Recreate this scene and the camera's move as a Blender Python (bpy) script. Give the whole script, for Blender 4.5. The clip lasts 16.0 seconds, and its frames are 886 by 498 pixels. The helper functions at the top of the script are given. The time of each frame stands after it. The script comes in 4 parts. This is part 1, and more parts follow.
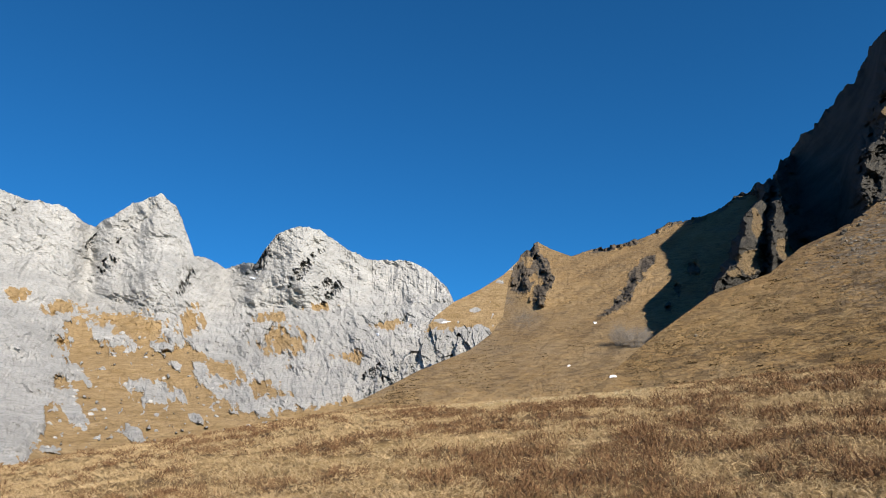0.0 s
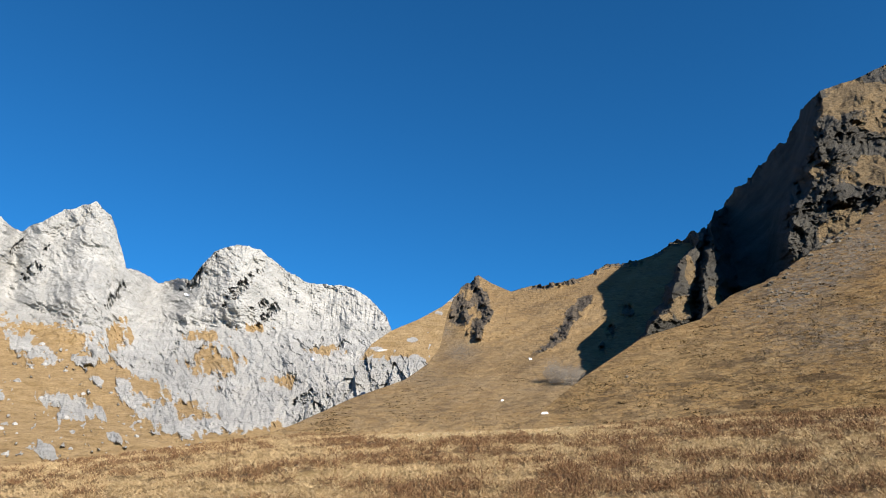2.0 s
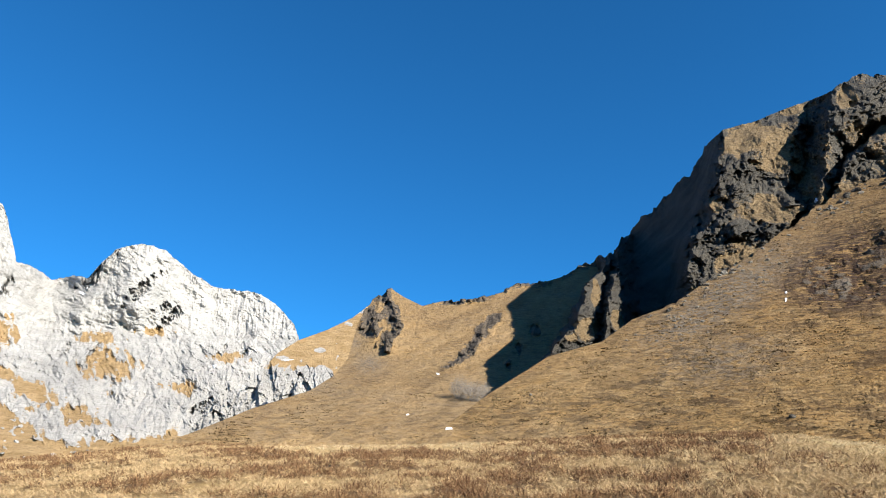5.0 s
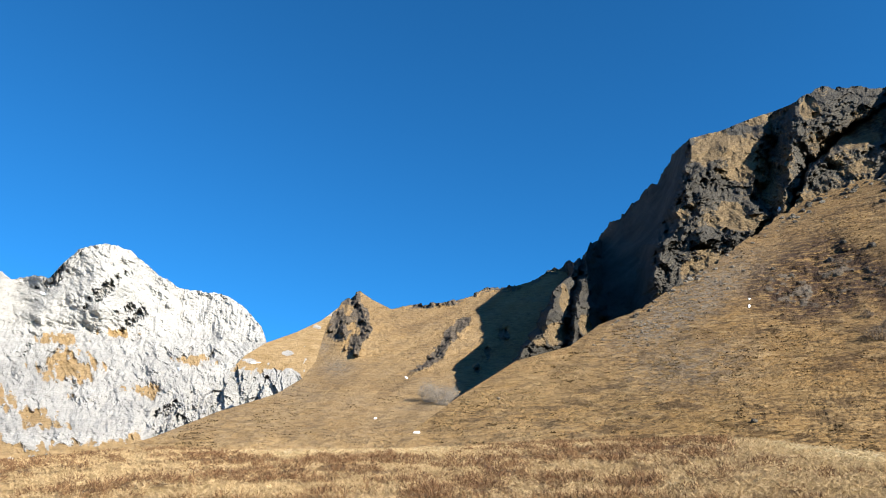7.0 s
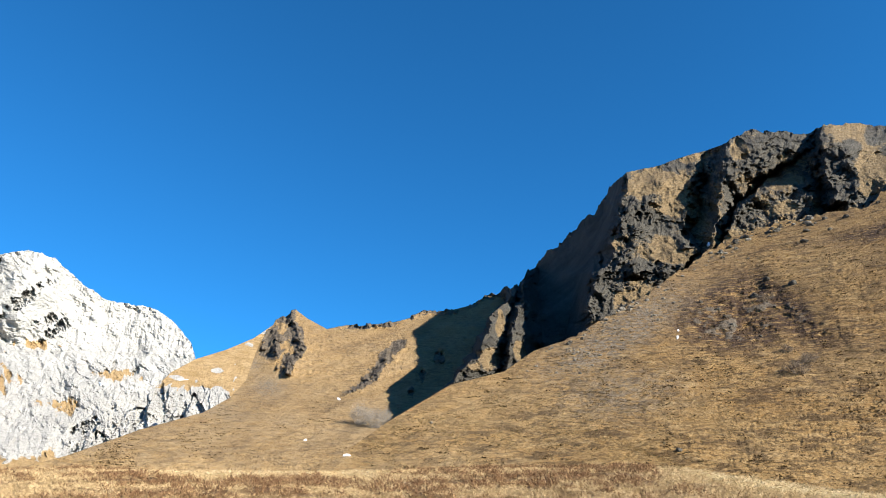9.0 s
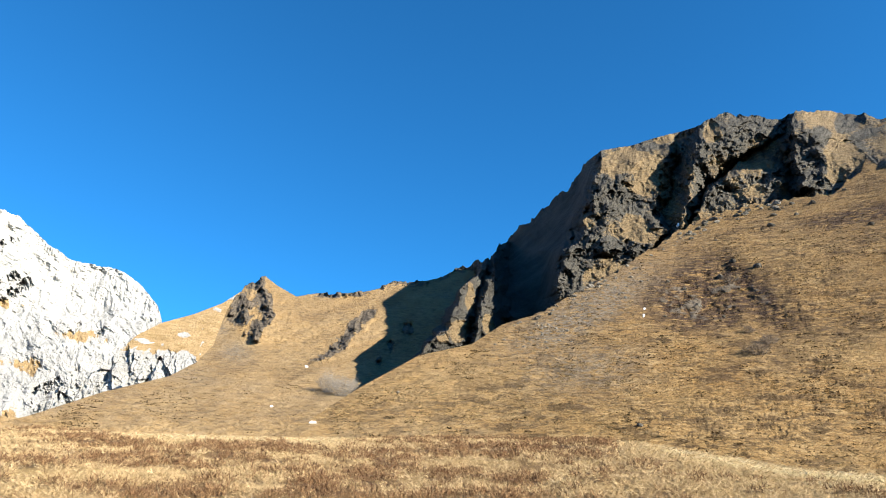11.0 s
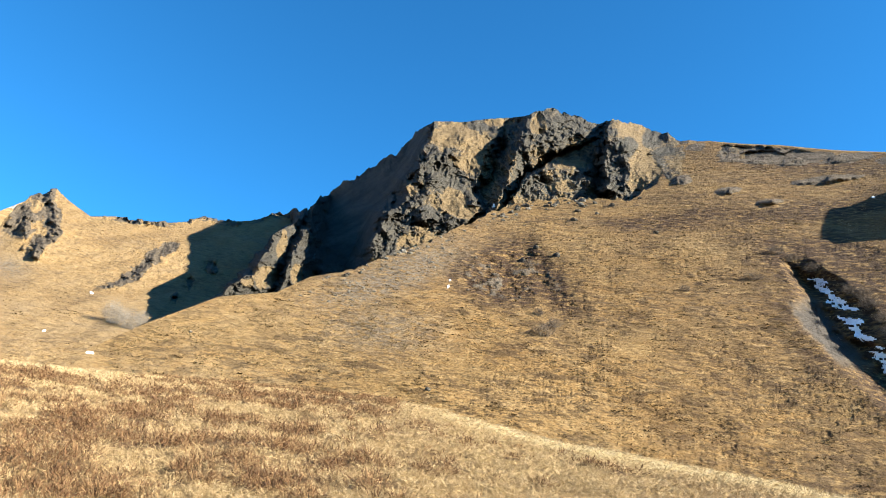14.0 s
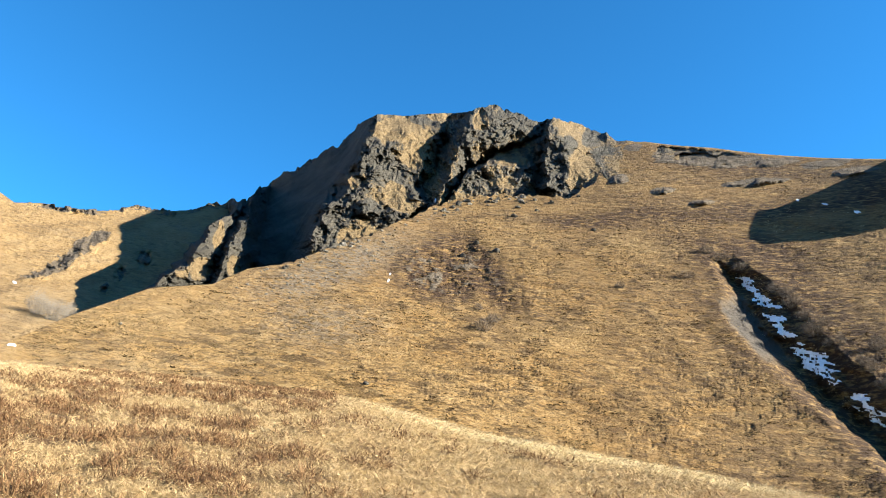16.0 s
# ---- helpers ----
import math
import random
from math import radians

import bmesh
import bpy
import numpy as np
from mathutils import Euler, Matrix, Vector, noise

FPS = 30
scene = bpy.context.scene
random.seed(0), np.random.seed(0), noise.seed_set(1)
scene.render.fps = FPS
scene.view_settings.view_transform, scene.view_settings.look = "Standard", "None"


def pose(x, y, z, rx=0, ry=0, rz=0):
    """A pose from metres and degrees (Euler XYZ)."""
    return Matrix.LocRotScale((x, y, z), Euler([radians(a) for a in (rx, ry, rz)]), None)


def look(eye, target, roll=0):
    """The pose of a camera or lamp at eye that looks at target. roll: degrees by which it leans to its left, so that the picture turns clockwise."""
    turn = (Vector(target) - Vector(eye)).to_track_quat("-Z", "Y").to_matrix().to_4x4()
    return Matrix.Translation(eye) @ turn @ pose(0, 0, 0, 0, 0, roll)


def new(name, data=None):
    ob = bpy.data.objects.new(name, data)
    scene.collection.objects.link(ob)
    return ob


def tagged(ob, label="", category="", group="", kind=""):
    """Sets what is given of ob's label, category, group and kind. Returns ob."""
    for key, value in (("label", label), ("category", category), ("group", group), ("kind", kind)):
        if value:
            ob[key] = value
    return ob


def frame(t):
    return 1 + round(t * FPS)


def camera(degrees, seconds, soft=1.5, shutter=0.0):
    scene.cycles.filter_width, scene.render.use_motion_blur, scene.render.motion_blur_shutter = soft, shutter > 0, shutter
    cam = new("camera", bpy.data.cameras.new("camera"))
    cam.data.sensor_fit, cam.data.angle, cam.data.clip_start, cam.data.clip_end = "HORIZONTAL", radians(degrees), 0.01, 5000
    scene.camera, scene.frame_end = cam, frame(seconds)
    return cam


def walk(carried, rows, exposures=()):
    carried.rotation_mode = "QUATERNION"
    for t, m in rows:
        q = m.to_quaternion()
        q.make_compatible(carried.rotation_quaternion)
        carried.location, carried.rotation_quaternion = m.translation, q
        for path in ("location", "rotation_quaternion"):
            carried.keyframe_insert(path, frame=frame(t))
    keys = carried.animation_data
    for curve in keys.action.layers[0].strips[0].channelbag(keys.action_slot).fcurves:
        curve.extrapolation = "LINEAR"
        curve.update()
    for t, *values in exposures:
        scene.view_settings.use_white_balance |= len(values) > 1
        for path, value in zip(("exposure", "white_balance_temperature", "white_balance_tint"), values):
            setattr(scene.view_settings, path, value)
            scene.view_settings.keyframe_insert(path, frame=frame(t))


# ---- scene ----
# camera: a slow hand-held pan, the phone swinging on a short arc round the body
FOV = 63.39
PAN = (  # seconds, heading, pitch, roll in degrees; heading 0 is +y, growing clockwise
    (0.0, -21.64, 18.31, -3.36),
    (0.5, -20.12, 18.47, -3.09),
    (1.0, -19.17, 18.78, -3.07),
    (1.5, -17.98, 19.47, -2.29),
    (2.0, -16.64, 20.46, -1.46),
    (2.5, -15.40, 21.05, -1.34),
    (3.0, -14.16, 21.34, -1.03),
    (3.5, -12.05, 21.40, -1.51),
    (4.0, -10.87, 21.27, -1.36),
    (6.5, -7.33, 21.61, -1.11),
    (7.0, -6.72, 21.61, -1.21),
    (7.5, -5.78, 21.72, -0.84),
    (8.0, -4.25, 22.08, -0.10),
    (8.5, -2.59, 23.02, -0.14),
    (9.0, -1.45, 23.30, -0.86),
    (11.5, 2.98, 20.63, 1.48),
    (12.0, 5.96, 20.47, 2.98),
    (12.5, 8.29, 19.72, 3.80),
    (13.0, 11.22, 18.86, 4.56),
    (13.5, 14.18, 18.43, 4.61),
    (14.0, 16.41, 18.17, 3.90),
    (14.5, 18.06, 18.39, 4.34),
    (15.0, 18.93, 18.71, 3.65),
    (15.5, 19.95, 18.66, 3.24),
    (16.0, 21.39, 18.01, 3.30),
)
EYE = 1.6
ARM = 0.45


def pan_pose(heading, pitch, roll):
    h, p = radians(heading), radians(pitch)
    eye = Vector((ARM * math.sin(h), ARM * (math.cos(h) - 1), EYE))
    way = Vector((math.sin(h) * math.cos(p), math.cos(h) * math.cos(p), math.sin(p)))
    return look(eye, eye + way, roll)


cam = camera(FOV, 16.0, 1.0)
walk(cam, [(t, pan_pose(h, p, r)) for t, h, p, r in PAN],
     exposures=[(0.0, 1.06, 6500, 11), (4.0, 1.53, 6500, 10), (8.0, 1.72, 6520, 9), (12.0, 2.1, 6730, 7), (16.0, 2.36, 7050, 6)])

# light: low autumn sun and clear mountain sky
SUN_AZ, SUN_EL = 122.0, 24.0
world = bpy.data.worlds.new("clear_sky")
scene.world = world
world.use_nodes = True
wn = world.node_tree.nodes
sky = wn.new("ShaderNodeTexSky")
sky.sky_type = "NISHITA"
sky.sun_disc = False
sky.sun_elevation = radians(SUN_EL)
sky.sun_rotation = radians(SUN_AZ)
sky.altitude = 2300
sky.air_density = 1.0
sky.dust_density = 0.1
sky.ozone_density = 3.0
wn["Background"].inputs["Strength"].default_value = 0.0565
deep = wn.new("ShaderNodeMix")
deep.data_type, deep.blend_type = "RGBA", "MULTIPLY"
deep.inputs[0].default_value = 1.0
deep.inputs[7].default_value = (0.172, 0.79, 1.16, 1)
world.node_tree.links.new(sky.outputs[0], deep.inputs[6])
world.node_tree.links.new(deep.outputs[2], wn["Background"].inputs["Color"])

sun_data = bpy.data.lights.new("sun", "SUN")
sun_data.energy = 5.0
sun_data.angle = radians(0.5)
sun_data.color = (1.0, 0.93, 0.82)
sun = new("sun", sun_data)
sun_dir = Vector((math.sin(radians(SUN_AZ)) * math.cos(radians(SUN_EL)),
                  math.cos(radians(SUN_AZ)) * math.cos(radians(SUN_EL)), math.sin(radians(SUN_EL))))
sun.matrix_world = look(sun_dir * 300, (0, 0, 0))

# ---- noise on arrays ----
rng = np.random.default_rng(7)
PERM = rng.permutation(512)
GRAD = rng.normal(size=(512, 3))
GRAD /= np.linalg.norm(GRAD, axis=1)[:, None]


def perlin(x, y, z):
    xi, yi, zi = np.floor(x).astype(int), np.floor(y).astype(int), np.floor(z).astype(int)
    xf, yf, zf = x - xi, y - yi, z - zi
    u, v, w = (f * f * f * (f * (f * 6 - 15) + 10) for f in (xf, yf, zf))
    total = 0
    for dx in (0, 1):
        for dy in (0, 1):
            for dz in (0, 1):
                h = PERM[(PERM[(PERM[(xi + dx) & 511] + yi + dy) & 511] + zi + dz) & 511]
                g = GRAD[h]
                dot = g[..., 0] * (xf - dx) + g[..., 1] * (yf - dy) + g[..., 2] * (zf - dz)
                total = total + dot * (u if dx else 1 - u) * (v if dy else 1 - v) * (w if dz else 1 - w)
    return total * 1.7


def fbm(p, size, octaves=4, gain=0.5, ridged=False, seed=0.0):
    """Fractal noise, about -0.7 to 0.7 (ridged: 0 to 1), over points p of shape (..., 3)."""
    total, amp, norm, f = 0, 1.0, 0.0, 1.0 / size
    for k in range(octaves):
        n = perlin(p[..., 0] * f + seed + 17.3 * k, p[..., 1] * f + seed, p[..., 2] * f - seed)
        total = total + amp * ((1 - np.abs(n) * 1.5) if ridged else n)
        norm += amp
        amp *= gain
        f *= 2.03
    return total / norm


def facets(p, size, seed=0, tilt=0.7):
    """Blocky rock: every cell of a jittered lattice is a tilted plane. About 0 to 1."""
    q = p / size + seed * 3.7
    base = np.floor(q).astype(int)
    best = np.full(q.shape[:-1], 1e9)
    out = np.zeros(q.shape[:-1])
    for dx in (-1, 0, 1):
        for dy in (-1, 0, 1):
            for dz in (-1, 0, 1):
                c = base + np.array([dx, dy, dz])
                h = PERM[(PERM[(PERM[c[..., 0] & 511] + c[..., 1]) & 511] + c[..., 2]) & 511]
                d = q - (c + 0.5 + 0.45 * GRAD[h])
                dist = (d * d).sum(-1)
                take = dist < best
                best = np.where(take, dist, best)
                lean = GRAD[(h * 7 + 3) & 511]
                out = np.where(take, h / 511.0 + tilt * (d * lean).sum(-1), out)
    return out


def planes(p, size, octaves=5, gain=0.55, seed=0):
    """Broken rock: flat triangular faces of many sizes that meet in creases. About -0.5 to 0.5."""
    total, amp, turn = 0, 1.0, 0.4
    for k in range(octaves):
        c, d = math.cos(turn), math.sin(turn)
        x = (c * p[..., 0] - d * p[..., 1]) / size + 7.7 * seed + 3.1 * k
        y = (d * p[..., 0] + c * p[..., 1]) / size - 4.3 * seed
        f = (x + y) * 0.366025
        xs, ys = x + f, y + f
        i, j = np.floor(xs).astype(int), np.floor(ys).astype(int)
        u, w = xs - i, ys - j

        def value(a, b):
            return PERM[(PERM[(i + a) & 511] + j + b + 31 * k) & 511] / 511.0

        right = u > w
        total = total + amp * ((1 - np.maximum(u, w)) * value(0, 0) + np.abs(u - w) * np.where(right, value(1, 0), value(0, 1)) + np.minimum(u, w) * value(1, 1) - 0.5)
        amp *= gain
        size *= 0.47
        turn += 0.9
    return total


def smooth(x, a, b):
    t = np.clip((x - a) / (b - a), 0, 1)
    return t * t * (3 - 2 * t)


def curve(x, pairs):
    pairs = np.array(pairs)
    return np.interp(x, pairs[:, 0], pairs[:, 1])


def tan(deg):
    return np.tan(np.radians(deg))


def place(az, r, z):
    a = np.radians(az)
    return np.stack([r * np.sin(a), r * np.cos(a), z], -1)


def sheet(name, p, mats, attrs=None, closed=False, flat=False, parent=None):
    """A terrain mesh from a grid of points (rows, columns, 3)."""
    rows, cols = p.shape[:2]
    i = np.arange(rows * cols).reshape(rows, cols)
    if closed:
        i = np.concatenate([i, i[:, :1]], 1)
    quads = np.stack([i[:-1, :-1], i[:-1, 1:], i[1:, 1:], i[1:, :-1]], -1).reshape(-1, 4)
    return mesh(name, p.reshape(-1, 3), quads, mats, attrs, flat, parent)


def mesh(name, points, faces, mats, attrs=None, flat=True, parent=None):
    """A mesh object from arrays; all faces have the same number of corners."""
    n = faces.shape[1]
    me = bpy.data.meshes.new(name)
    me.vertices.add(len(points))
    me.vertices.foreach_set("co", points.reshape(-1).astype(np.float32))
    me.loops.add(faces.size)
    me.loops.foreach_set("vertex_index", faces.reshape(-1).astype(np.int32))
    me.polygons.add(len(faces))
    me.polygons.foreach_set("loop_start", np.arange(0, faces.size, n, dtype=np.int32))
    me.polygons.foreach_set("loop_total", np.full(len(faces), n, dtype=np.int32))
    me.update(calc_edges=True)
    me.polygons.foreach_set("use_smooth", np.full(len(faces), not flat, dtype=bool))
    for key, value in (attrs or {}).items():
        me.attributes.new(key, "FLOAT", "POINT").data.foreach_set("value", np.ascontiguousarray(value.reshape(-1), dtype=np.float32))
    for m in mats:
        me.materials.append(m)
    ob = new(name, me)
    if parent:
        ob.parent = parent
    return ob


def split(p, attrs, pieces, mats, parent, flat=False):
    """Cut one grid of land into named parts: (name, first row, last row, first column, last column)."""
    for name, r0, r1, c0, c1 in pieces:
        cut = (slice(r0, r1 + 1), slice(c0, c1 + 1))
        sheet(name, p[cut], mats, {k: v[cut] for k, v in attrs.items()}, flat=flat, parent=parent)


class Land:
    """Remembers a built slope, to stand things on it by heading and elevation."""

    def __init__(self, az, el, r):
        self.az, self.el, self.r = az, el, r

    def at(self, az, el):
        j = int(np.clip(np.searchsorted(self.az, az), 0, len(self.az) - 1))
        r = np.interp(el, self.el[:, j], self.r[:, j])
        return Vector(place(az, r, EYE + r * math.tan(radians(el))))


def seen(az, el, r, seed=0.0):
    """Coordinates in the face of a slope, in metres: along it and up it."""
    k = r * math.pi / 180
    return np.stack([az * k, el * k, 0 * az + seed], -1)


def blobs(az, el, spots, warp=0.0, lo=-0.15, hi=0.15):
    """1 inside any of the ellipses (heading, elevation, half width, half height), soft edged."""
    best = np.full(az.shape, -9.0)
    for a, e, w, h in spots:
        best = np.maximum(best, 1 - np.sqrt(((az - a) / w) ** 2 + ((el - e) / h) ** 2))
    return smooth(best + warp, lo, hi)


def recess(az, el, spots, ragged, lean):
    """Hollows (heading, elevation, half width, half height, depth) cut sharply on one side and ramped back on the other."""
    out = np.zeros(az.shape)
    for a, e, w, h, deep in spots:
        x = (az - a + lean * (el - e) + 0.6 * w * ragged) / w
        y = (el - e + 0.5 * h * ragged) / h
        shape = smooth(1 - np.abs(x) ** 2 - y ** 2, 0.0, 0.25)
        out = np.maximum(out, deep * shape * np.clip((1.1 - x) / 2, 0, 1))
    return out


# ---- materials ----
class Nodes:
    """A few short ways to wire a material."""

    def __init__(self, name, rough=0.9):
        self.mat = bpy.data.materials.new(name)
        self.mat.use_nodes = True
        self.t = self.mat.node_tree
        self.bsdf = self.t.nodes["Principled BSDF"]
        self.bsdf.inputs["Roughness"].default_value = rough
        self.bsdf.inputs["Specular IOR Level"].default_value = 0.15
        self.pos = self.t.nodes.new("ShaderNodeNewGeometry").outputs["Position"]

    def link(self, a, b):
        self.t.links.new(a, b)
        return a

    def scaled(self, sx, sy, sz):
        n = self.t.nodes.new("ShaderNodeMapping")
        n.inputs["Scale"].default_value = (sx, sy, sz)
        self.link(self.pos, n.inputs["Vector"])
        return n.outputs[0]

    def noise(self, scale, detail=4, rough=0.55, vec=None, lo=0.35, hi=0.65):
        n = self.t.nodes.new("ShaderNodeTexNoise")
        n.inputs["Scale"].default_value = scale
        n.inputs["Detail"].default_value = detail
        n.inputs["Roughness"].default_value = rough
        self.link(vec or self.pos, n.inputs["Vector"])
        r = self.t.nodes.new("ShaderNodeMapRange")
        r.inputs[1].default_value, r.inputs[2].default_value = lo, hi
        self.link(n.outputs[0], r.inputs[0])
        return r.outputs[0]

    def attr(self, name, lo=0.0, hi=1.0):
        n = self.t.nodes.new("ShaderNodeAttribute")
        n.attribute_name = name
        r = self.t.nodes.new("ShaderNodeMapRange")
        r.inputs[1].default_value, r.inputs[2].default_value = lo, hi
        self.link(n.outputs["Fac"], r.inputs[0])
        return r.outputs[0]

    def step(self, value, lo, hi):
        r = self.t.nodes.new("ShaderNodeMapRange")
        r.inputs[1].default_value, r.inputs[2].default_value = lo, hi
        self.link(value, r.inputs[0])
        return r.outputs[0]

    def math(self, op, a, b):
        n = self.t.nodes.new("ShaderNodeMath")
        n.operation = op
        for k, v in enumerate((a, b)):
            if isinstance(v, (int, float)):
                n.inputs[k].default_value = v
            else:
                self.link(v, n.inputs[k])
        return n.outputs[0]

    def mix(self, fac, a, b, mode="MIX"):
        n = self.t.nodes.new("ShaderNodeMix")
        n.data_type, n.blend_type = "RGBA", mode
        for k, v in ((0, fac), (6, a), (7, b)):
            if isinstance(v, (int, float)):
                n.inputs[k].default_value = v
            elif isinstance(v, tuple):
                n.inputs[k].default_value = (*v, 1)
            else:
                self.link(v, n.inputs[k])
        return n.outputs[2]

    def done(self, colour, heights=(), ):
        self.link(colour, self.bsdf.inputs["Base Color"])
        last = None
        for h, strength, dist in heights:
            b = self.t.nodes.new("ShaderNodeBump")
            b.inputs["Strength"].default_value = strength
            b.inputs["Distance"].default_value = dist
            self.link(h, b.inputs["Height"])
            if last:
                self.link(last, b.inputs["Normal"])
            last = b.outputs[0]
        if last:
            self.link(last, self.bsdf.inputs["Normal"])
        return self.mat


def hill_material():
    """Dry autumn grass with heath, scree and bare rock where the attributes say so."""
    n = Nodes("dry_grass_hillside")
    flat = n.scaled(1, 1, 2.6)
    big = n.noise(0.02, 5, 0.6, flat, 0.38, 0.62)
    mid = n.noise(0.16, 5, 0.6, flat, 0.36, 0.64)
    fine = n.noise(1.1, 6, 0.75, flat, 0.38, 0.62)
    dash = n.scaled(1, 1, 3.5)
    c = n.mix(big, (0.162, 0.089, 0.027), (0.2, 0.12, 0.045))
    c = n.mix(n.math("MULTIPLY", mid, 0.55), c, (0.12, 0.076, 0.03))
    c = n.mix(n.math("MULTIPLY", n.noise(0.035, 4, 0.6, None, 0.45, 0.6), 0.45), c, (0.126, 0.084, 0.037))
    c = n.mix(n.math("MULTIPLY", fine, 0.5), c, (0.245, 0.163, 0.075))
    # dark dashes: brown tussocks, with the shade beside them painted into the colour
    spots = n.noise(0.04, 4, 0.6, None, 0.34, 0.52)
    patch = n.math("MAXIMUM", n.noise(0.2, 5, 0.6, n.scaled(1, 1, 2.4), 0.53, 0.58), n.noise(0.62, 5, 0.6, dash, 0.54, 0.6))
    c = n.mix(n.math("MULTIPLY", n.math("MULTIPLY", patch, spots), 0.85), c, (0.046, 0.027, 0.0115))
    c = n.mix(n.math("MULTIPLY", n.noise(1.3, 4, 0.62, dash, 0.54, 0.62), 0.55), c, (0.062, 0.038, 0.017))
    glint = n.math("MAXIMUM", n.noise(0.22, 5, 0.62, n.scaled(1, 1, 3), 0.57, 0.63), n.noise(0.75, 5, 0.62, dash, 0.56, 0.63))
    c = n.mix(n.math("MULTIPLY", glint, 0.5), c, (0.295, 0.205, 0.102))
    pale = n.attr("pale")
    c = n.mix(n.math("MULTIPLY", pale, n.noise(0.3, 6, 0.7, flat, 0.25, 0.7)), c, (0.242, 0.174, 0.098))
    heath = n.math("MULTIPLY", n.attr("heath"), n.noise(0.35, 6, 0.7, dash, 0.4, 0.52))
    c = n.mix(heath, c, (0.0361, 0.0207, 0.0123))
    scree = n.math("MULTIPLY", n.attr("scree"), n.noise(0.8, 5, 0.7, None, 0.4, 0.56))
    c = n.mix(scree, c, n.mix(n.noise(2.5, 3), (0.092, 0.075, 0.056), (0.16, 0.134, 0.105)))
    c = n.mix(n.attr("gravel"), c, n.mix(n.noise(1.5, 4, 0.6), (0.046, 0.04, 0.035), (0.066, 0.058, 0.052)))
    stone = n.mix(n.noise(0.25, 6, 0.65), (0.0464, 0.0389, 0.0302), (0.118, 0.094, 0.07))
    broken = n.math("ADD", n.attr("rock"), n.math("MULTIPLY", n.math("SUBTRACT", n.noise(0.3, 6, 0.75, None, 0.25, 0.75), 0.5), 0.9))
    c = n.mix(n.step(broken, 0.44, 0.56), c, stone)
    return n.done(c, [(fine, 0.6, 0.35), (patch, 0.45, 0.5), (mid, 0.5, 1.0)])


def crag_material():
    n = Nodes("dark_crag_rock", 0.85)
    strata = n.scaled(1, 1, 3)
    big = n.noise(0.05, 6, 0.65)
    fine = n.noise(0.5, 7, 0.7, strata)
    c = n.mix(big, (0.042, 0.039, 0.034), (0.115, 0.105, 0.087))
    c = n.mix(n.math("MULTIPLY", fine, 0.7), c, (0.036, 0.034, 0.03))
    c = n.mix(n.math("MULTIPLY", n.noise(0.9, 6, 0.75, strata, 0.48, 0.58), 0.55), c, (0.03, 0.028, 0.024))
    grass = n.mix(n.noise(0.7, 6, 0.75, None, 0.4, 0.6), (0.12, 0.083, 0.042), (0.215, 0.155, 0.086))
    grass = n.mix(n.math("MULTIPLY", n.noise(0.3, 5, 0.7, strata, 0.5, 0.6), 0.6), grass, (0.06, 0.05, 0.034))
    broken = n.math("ADD", n.attr("grass"), n.math("MULTIPLY", n.math("SUBTRACT", n.noise(0.35, 6, 0.75, None, 0.25, 0.75), 0.5), 0.7))
    c = n.mix(n.step(broken, 0.42, 0.58), c, grass)
    return n.done(c, [(fine, 0.8, 1.0), (n.noise(1.8, 4, 0.6), 0.5, 0.3)])


